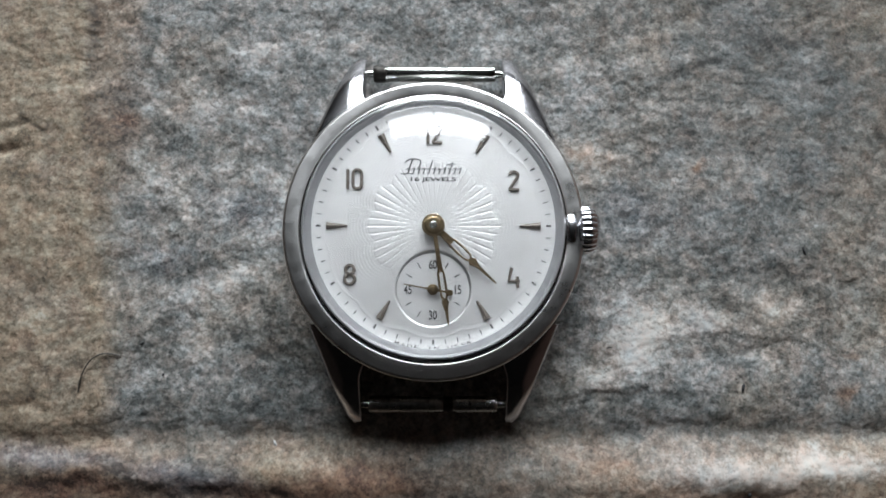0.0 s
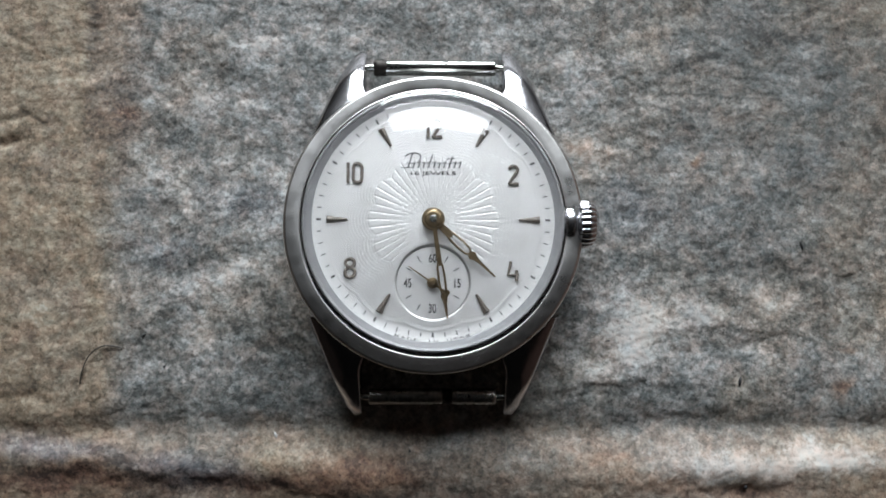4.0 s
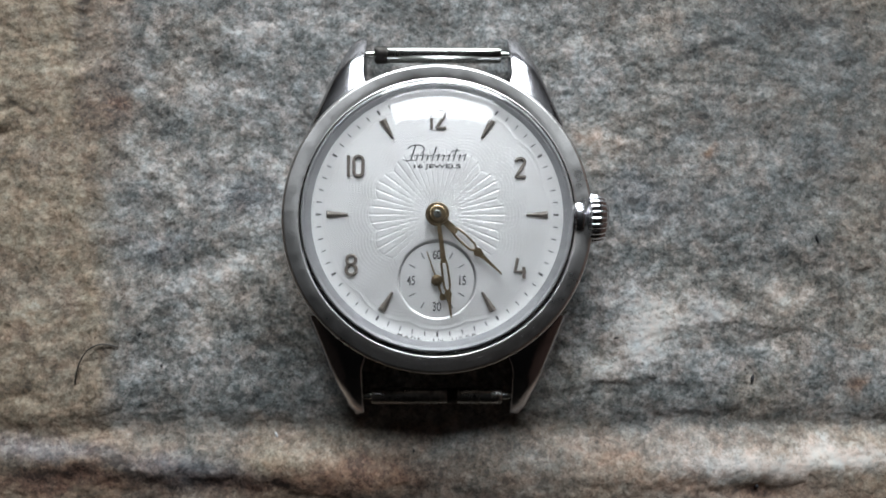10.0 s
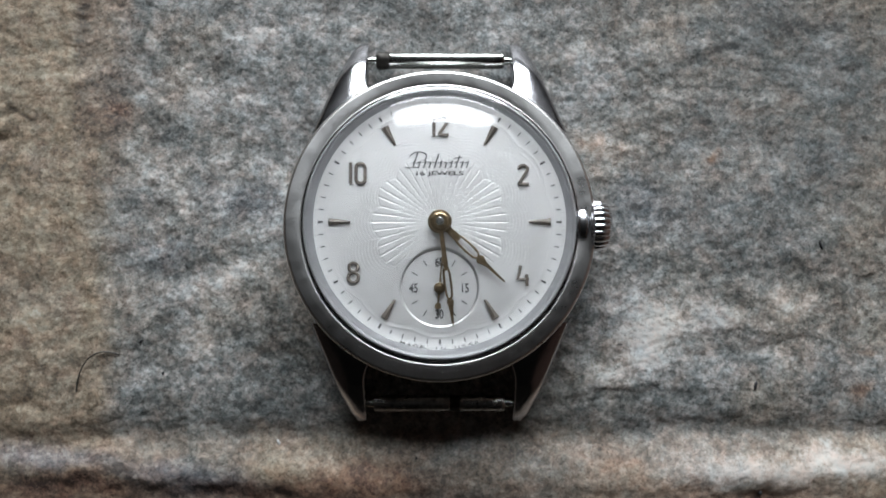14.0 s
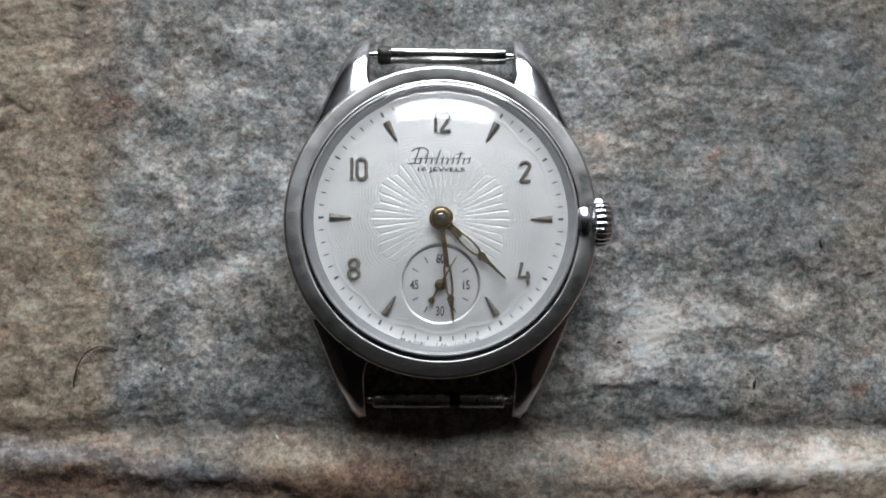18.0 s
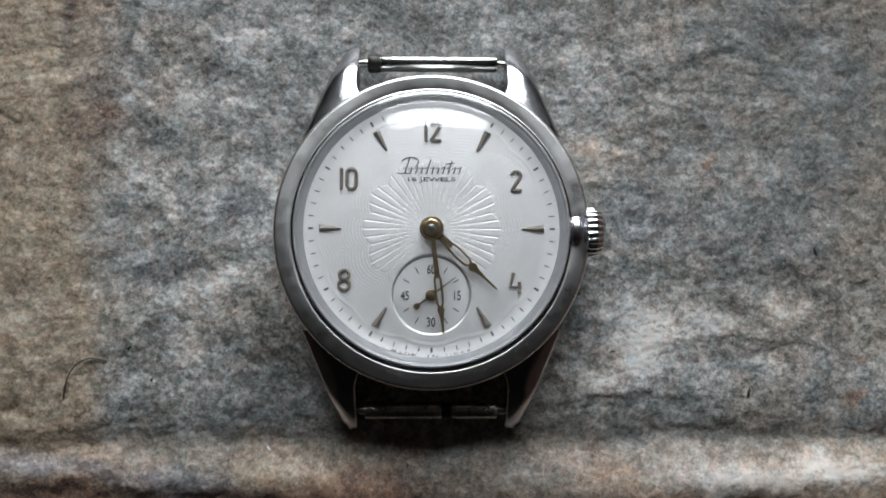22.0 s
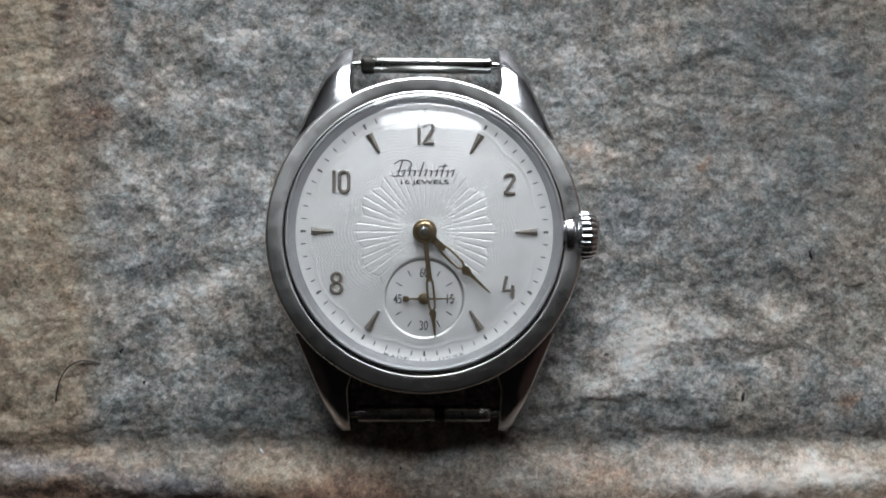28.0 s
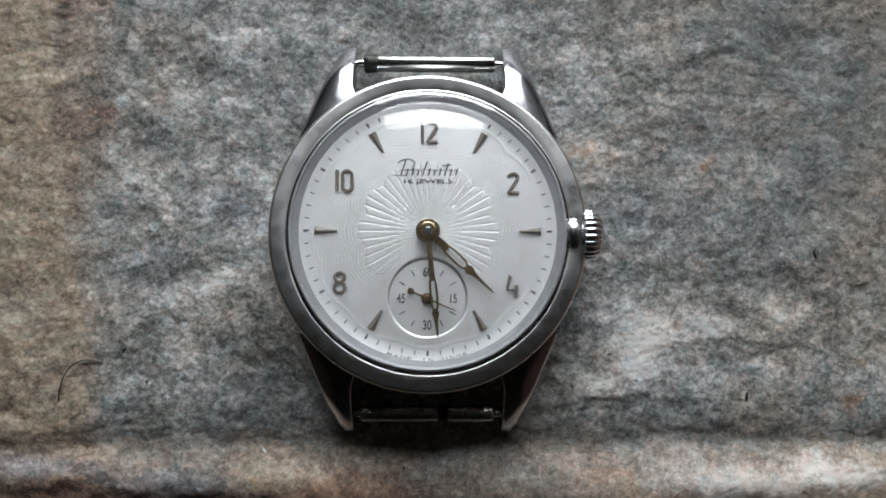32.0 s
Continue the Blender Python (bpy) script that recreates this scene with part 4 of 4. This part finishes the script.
# hands, drawn pointing along x
def hand_mesh(name, neck, rails, bulge, tip, wide):
    bm = bmesh.new()
    z0, z1 = 0.0, 0.13
    prism(bm, [(0.9, -neck), (rails[0], -neck * 1.25), (rails[0] + 0.3, 0), (rails[0], neck * 1.25), (0.9, neck)], z0, z1, 0.02)
    m = rails[0] * 0.45 + rails[1] * 0.55
    for s in (-1, 1):
        ribbon(bm, [(rails[0] - 0.1, s * neck * 0.8), (rails[0] + 0.35, s * wide), (m, s * wide * 1.12), (rails[1] - 0.3, s * wide * 0.95), (rails[1] + 0.1, s * 0.12)],
               0.24, z0, z1, False, 0.03)
    prism(bm, [(rails[1] - 0.05, -0.2), (bulge[0], -bulge[2]), (bulge[1], -0.3), (bulge[1] + 0.5, -0.2), (bulge[1] + 0.5, 0.2), (bulge[1], 0.3),
               (bulge[0], bulge[2]), (rails[1] - 0.05, 0.2)], z0, z1 + 0.02, 0.03)
    prism(bm, [(bulge[1] + 0.4, -0.2), (tip, -0.09), (tip, 0.09), (bulge[1] + 0.4, 0.2)], z0, z1, 0.01)
    rings = lathe(bm, [(0.45, z0), (1.24, z0), (1.3, z0 + 0.05), (1.24, z1), (1.0, z1 + 0.02), (0.92, z1 + 0.1), (0.76, z1 + 0.15), (0.45, z1 + 0.12)], 48, closed=True)
    return mesh_of(name, bm, BRASS, angle=30)


hour_hand = part("hour_hand", hand_mesh("hour_hand", 0.36, (2.7, 5.6), (6.05, 6.6, 0.55), 9.65, 0.42), BRASS, watch, "aged gilt skeleton hour hand with spotted tip",
                 at=mm(0, 0, DZ + 0.42))
minute_hand = part("minute_hand", hand_mesh("minute_hand", 0.23, (5.2, 8.4), (8.75, 9.25, 0.42), 11.35, 0.31), BRASS, watch, "aged gilt skeleton minute hand",
                   at=mm(0, 0, DZ + 0.8))
bm = bmesh.new()
capped(bm, [(0.02, 0.0), (0.44, 0.0), (0.44, 1.12), (0.36, 1.2), (0.02, 1.23)], 32)
part("centre_pin", bm, BARSTEEL, watch, "steel pin through the hands", at=mm(0, 0, DZ))

second_hand = tagged(new("second_hand"), "thin gilt small seconds hand with round tail")
second_hand.parent = watch
bm = bmesh.new()
capped(bm, [(0.02, -0.29), (0.3, -0.29), (0.3, 0.0), (0.58, 0.0), (0.64, 0.1), (0.6, 0.3), (0.35, 0.36), (0.28, 0.5), (0.02, 0.5)], 36)
part("boss", bm, BRASS, second_hand)
bm = bmesh.new()
prism(bm, [(0.4, -0.11), (3.35, -0.06), (3.35, 0.06), (0.4, 0.11)], 0.14, 0.22, 0.01)
part("pointer", bm, BRASS, second_hand)
bm = bmesh.new()
prism(bm, [(-0.4, -0.16), (-1.55, -0.1), (-1.75, -0.32), (-2.1, -0.36), (-2.3, -0.2), (-2.3, 0.2), (-2.1, 0.36), (-1.75, 0.32), (-1.55, 0.1), (-0.4, 0.16)],
      0.12, 0.22, 0.01)
part("tail", bm, BRASS, second_hand)

# domed crystal, a shell with a bevelled rim
bm = bmesh.new()
RC, APEX, TH = 36.6, 10.58, 1.1
outer = [(r, APEX - RC + math.sqrt(RC * RC - r * r)) for r in (0.3, 2, 4, 6, 8, 9.5, 10.5, 11.3, 12.0, 12.4)]
outer += [(12.7, 8.28), (13.0, 8.12), (13.3, 7.92), (13.55, 7.71), (13.8, 7.5), (14.05, 7.38), (14.3, 7.34), (14.6, 7.3), (14.9, 7.23), (15.2, 7.11), (15.35, 6.98), (15.42, 6.8), (15.42, 6.05)]
inner = [(15.2, 6.05), (15.15, 6.75), (14.95, 6.95), (14.5, 7.02), (14.0, 7.06), (13.2, 7.12)]
RI = RC - TH
inner += [(r, APEX - RC + math.sqrt(RI * RI - r * r)) for r in (12.5, 11.5, 10, 8, 6, 4, 2, 0.3)]
rings = lathe(bm, outer + inner, 192)
bm.faces.new([r[0] for r in rings])
bm.faces.new([r[-1] for r in rings][::-1])
bm2 = bmesh.new()
lathe(bm2, [(13.9, 6.46), (13.96, 6.52), (14.3, 6.6), (14.62, 6.7), (14.66, 6.69), (14.98, 6.84), (15.1, 6.8), (15.12, 5.9), (13.9, 5.9)], 160, closed=True)
part("rim_ring", bm2, SATIN, watch, "pale satin ring under the crystal's rim", angle=20)
# Black ring added to draw the dark gap at the glass's lower edge.
bm3 = bmesh.new()
lathe(bm3, [(15.43, 5.6), (15.64, 5.6), (15.64, 6.39), (15.58, 6.43), (15.5, 6.43), (15.43, 6.36)], 128, closed=True)
for v in bm3.verts:
    k = min(1, max(0, (v.co.y + 9.0) / 8.0))
    v.co.z -= 0.55 * k * k * (3 - 2 * k)
part("gap_ring", bm3, GAP_BLACK, watch, "thin black ring added for the dark gap round the glass")
# Pale filler ring added where the upper side of the gap looks light.
bm3 = bmesh.new()
lathe(bm3, [(15.435, 5.6), (15.63, 5.6), (15.63, 6.4), (15.57, 6.44), (15.49, 6.44), (15.435, 6.38)], 128, closed=True)
for v in bm3.verts:
    k = min(1, max(0, (v.co.y + 9.0) / 8.0))
    v.co.z -= 0.6 * (1 - k * k * (3 - 2 * k))
part("gap_filler", bm3, BRUSHED, watch, "pale worn ring added to fill the upper gap between glass and bezel")
crystal = part("crystal", bm, ACRYLIC, watch, "clear domed acrylic watch glass", angle=40)
crystal.visible_shadow = False


# ---- small things on the stone ----
def surface(x, y):
    return float(stone_height(np.array([[x]]), np.array([[y]]))[0, 0])


def strand(name, pts, radius, mat, label, category):
    cu = bpy.data.curves.new(name, "CURVE")
    cu.dimensions, cu.bevel_depth, cu.bevel_resolution, cu.resolution_u = "3D", radius * MM, 2, 10
    sp = cu.splines.new("NURBS")
    sp.points.add(len(pts) - 1)
    for p, (x, y, lift) in zip(sp.points, pts):
        p.co = (x * MM, y * MM, (surface(x, y) + radius + lift) * MM, 1)
    sp.order_u, sp.use_endpoint_u = 4, True
    ob = new(name, cu)
    me = bpy.data.meshes.new_from_object(ob.evaluated_get(bpy.context.evaluated_depsgraph_get()))
    bpy.data.objects.remove(ob)
    me.materials.clear()
    me.materials.append(mat)
    return tagged(new(name, me), label, category)


strand("fibre", [(-43.2, -19.6, 0), (-43.1, -18.2, 0.1), (-42.4, -16.3, 0.3), (-41.2, -15.1, 0.4), (-39.8, -14.7, 0.2), (-38.4, -15.3, 0)], 0.085, FIBRE,
       "thin curved dark fibre lying on the stone", "fibre")


def crumb(x, y, sx, sy, turn, mat, label):
    bm = bmesh.new()
    bmesh.ops.create_icosphere(bm, subdivisions=2, radius=1.0)
    for v in bm.verts:
        k = 1 + 0.45 * noise.noise(v.co * 1.7 + Vector((x, y, 0)))
        v.co = Vector((v.co.x * sx * k, v.co.y * sy * k, v.co.z * min(sx, sy) * 0.8))
    ob = new("crumb", mesh_of("crumb", bm, mat))
    ob.matrix_world = mm(x, y, surface(x, y) + min(sx, sy) * 0.5, turn)
    return tagged(ob, label, "crumb", group="grit on the stone")


for row in ((46.9, -2.05, 0.14, 0.55, 15, CRUMB, "long black grain of grit on the stone"), (38.3, -19.2, 0.2, 0.55, -8, CRUMB, "long black grain of grit on the stone"),
            (-19.4, -25.9, 0.16, 0.42, 25, PALE, "pale glinting grain of grit on the stone"),
            (-33.1, -17.5, 0.16, 0.2, 0, CRUMB, "small black speck of grit on the stone"), (38.6, -32.0, 0.22, 0.26, 20, CRUMB, "small black grain of grit in a hollow of the stone"),
            (-35.8, -13.7, 0.1, 0.36, -45, CRUMB, "small dark splinter lying on the stone"), (-2.8, -27.7, 0.13, 0.17, 0, CRUMB, "small black speck of grit on the stone"),
            (21.8, -14.2, 0.36, 0.07, 5, CRUMB, "thin dark splinter on the stone")):
    crumb(*row)


# ---- what moves: the three hands ----
def motions():
    # clockwise degrees from twelve, at the clip's start, and degrees a second
    def turn(t, start, rate, z, x=0.0, y=0.0):
        return mm(x, y, z, 90 - (start + rate * t))

    times = [2.0 * k for k in range(17)]
    walk(second_hand, [(t, turn(t, 280.6, 6.03, DZ + 0.0, -0.05, WY)) for t in times])
    walk(minute_hand, [(t, turn(t, 171.3, 0.1, DZ + 0.8)) for t in times])
    walk(hour_hand, [(t, turn(t, 132.9, 1 / 120, DZ + 0.42)) for t in times])


motions()
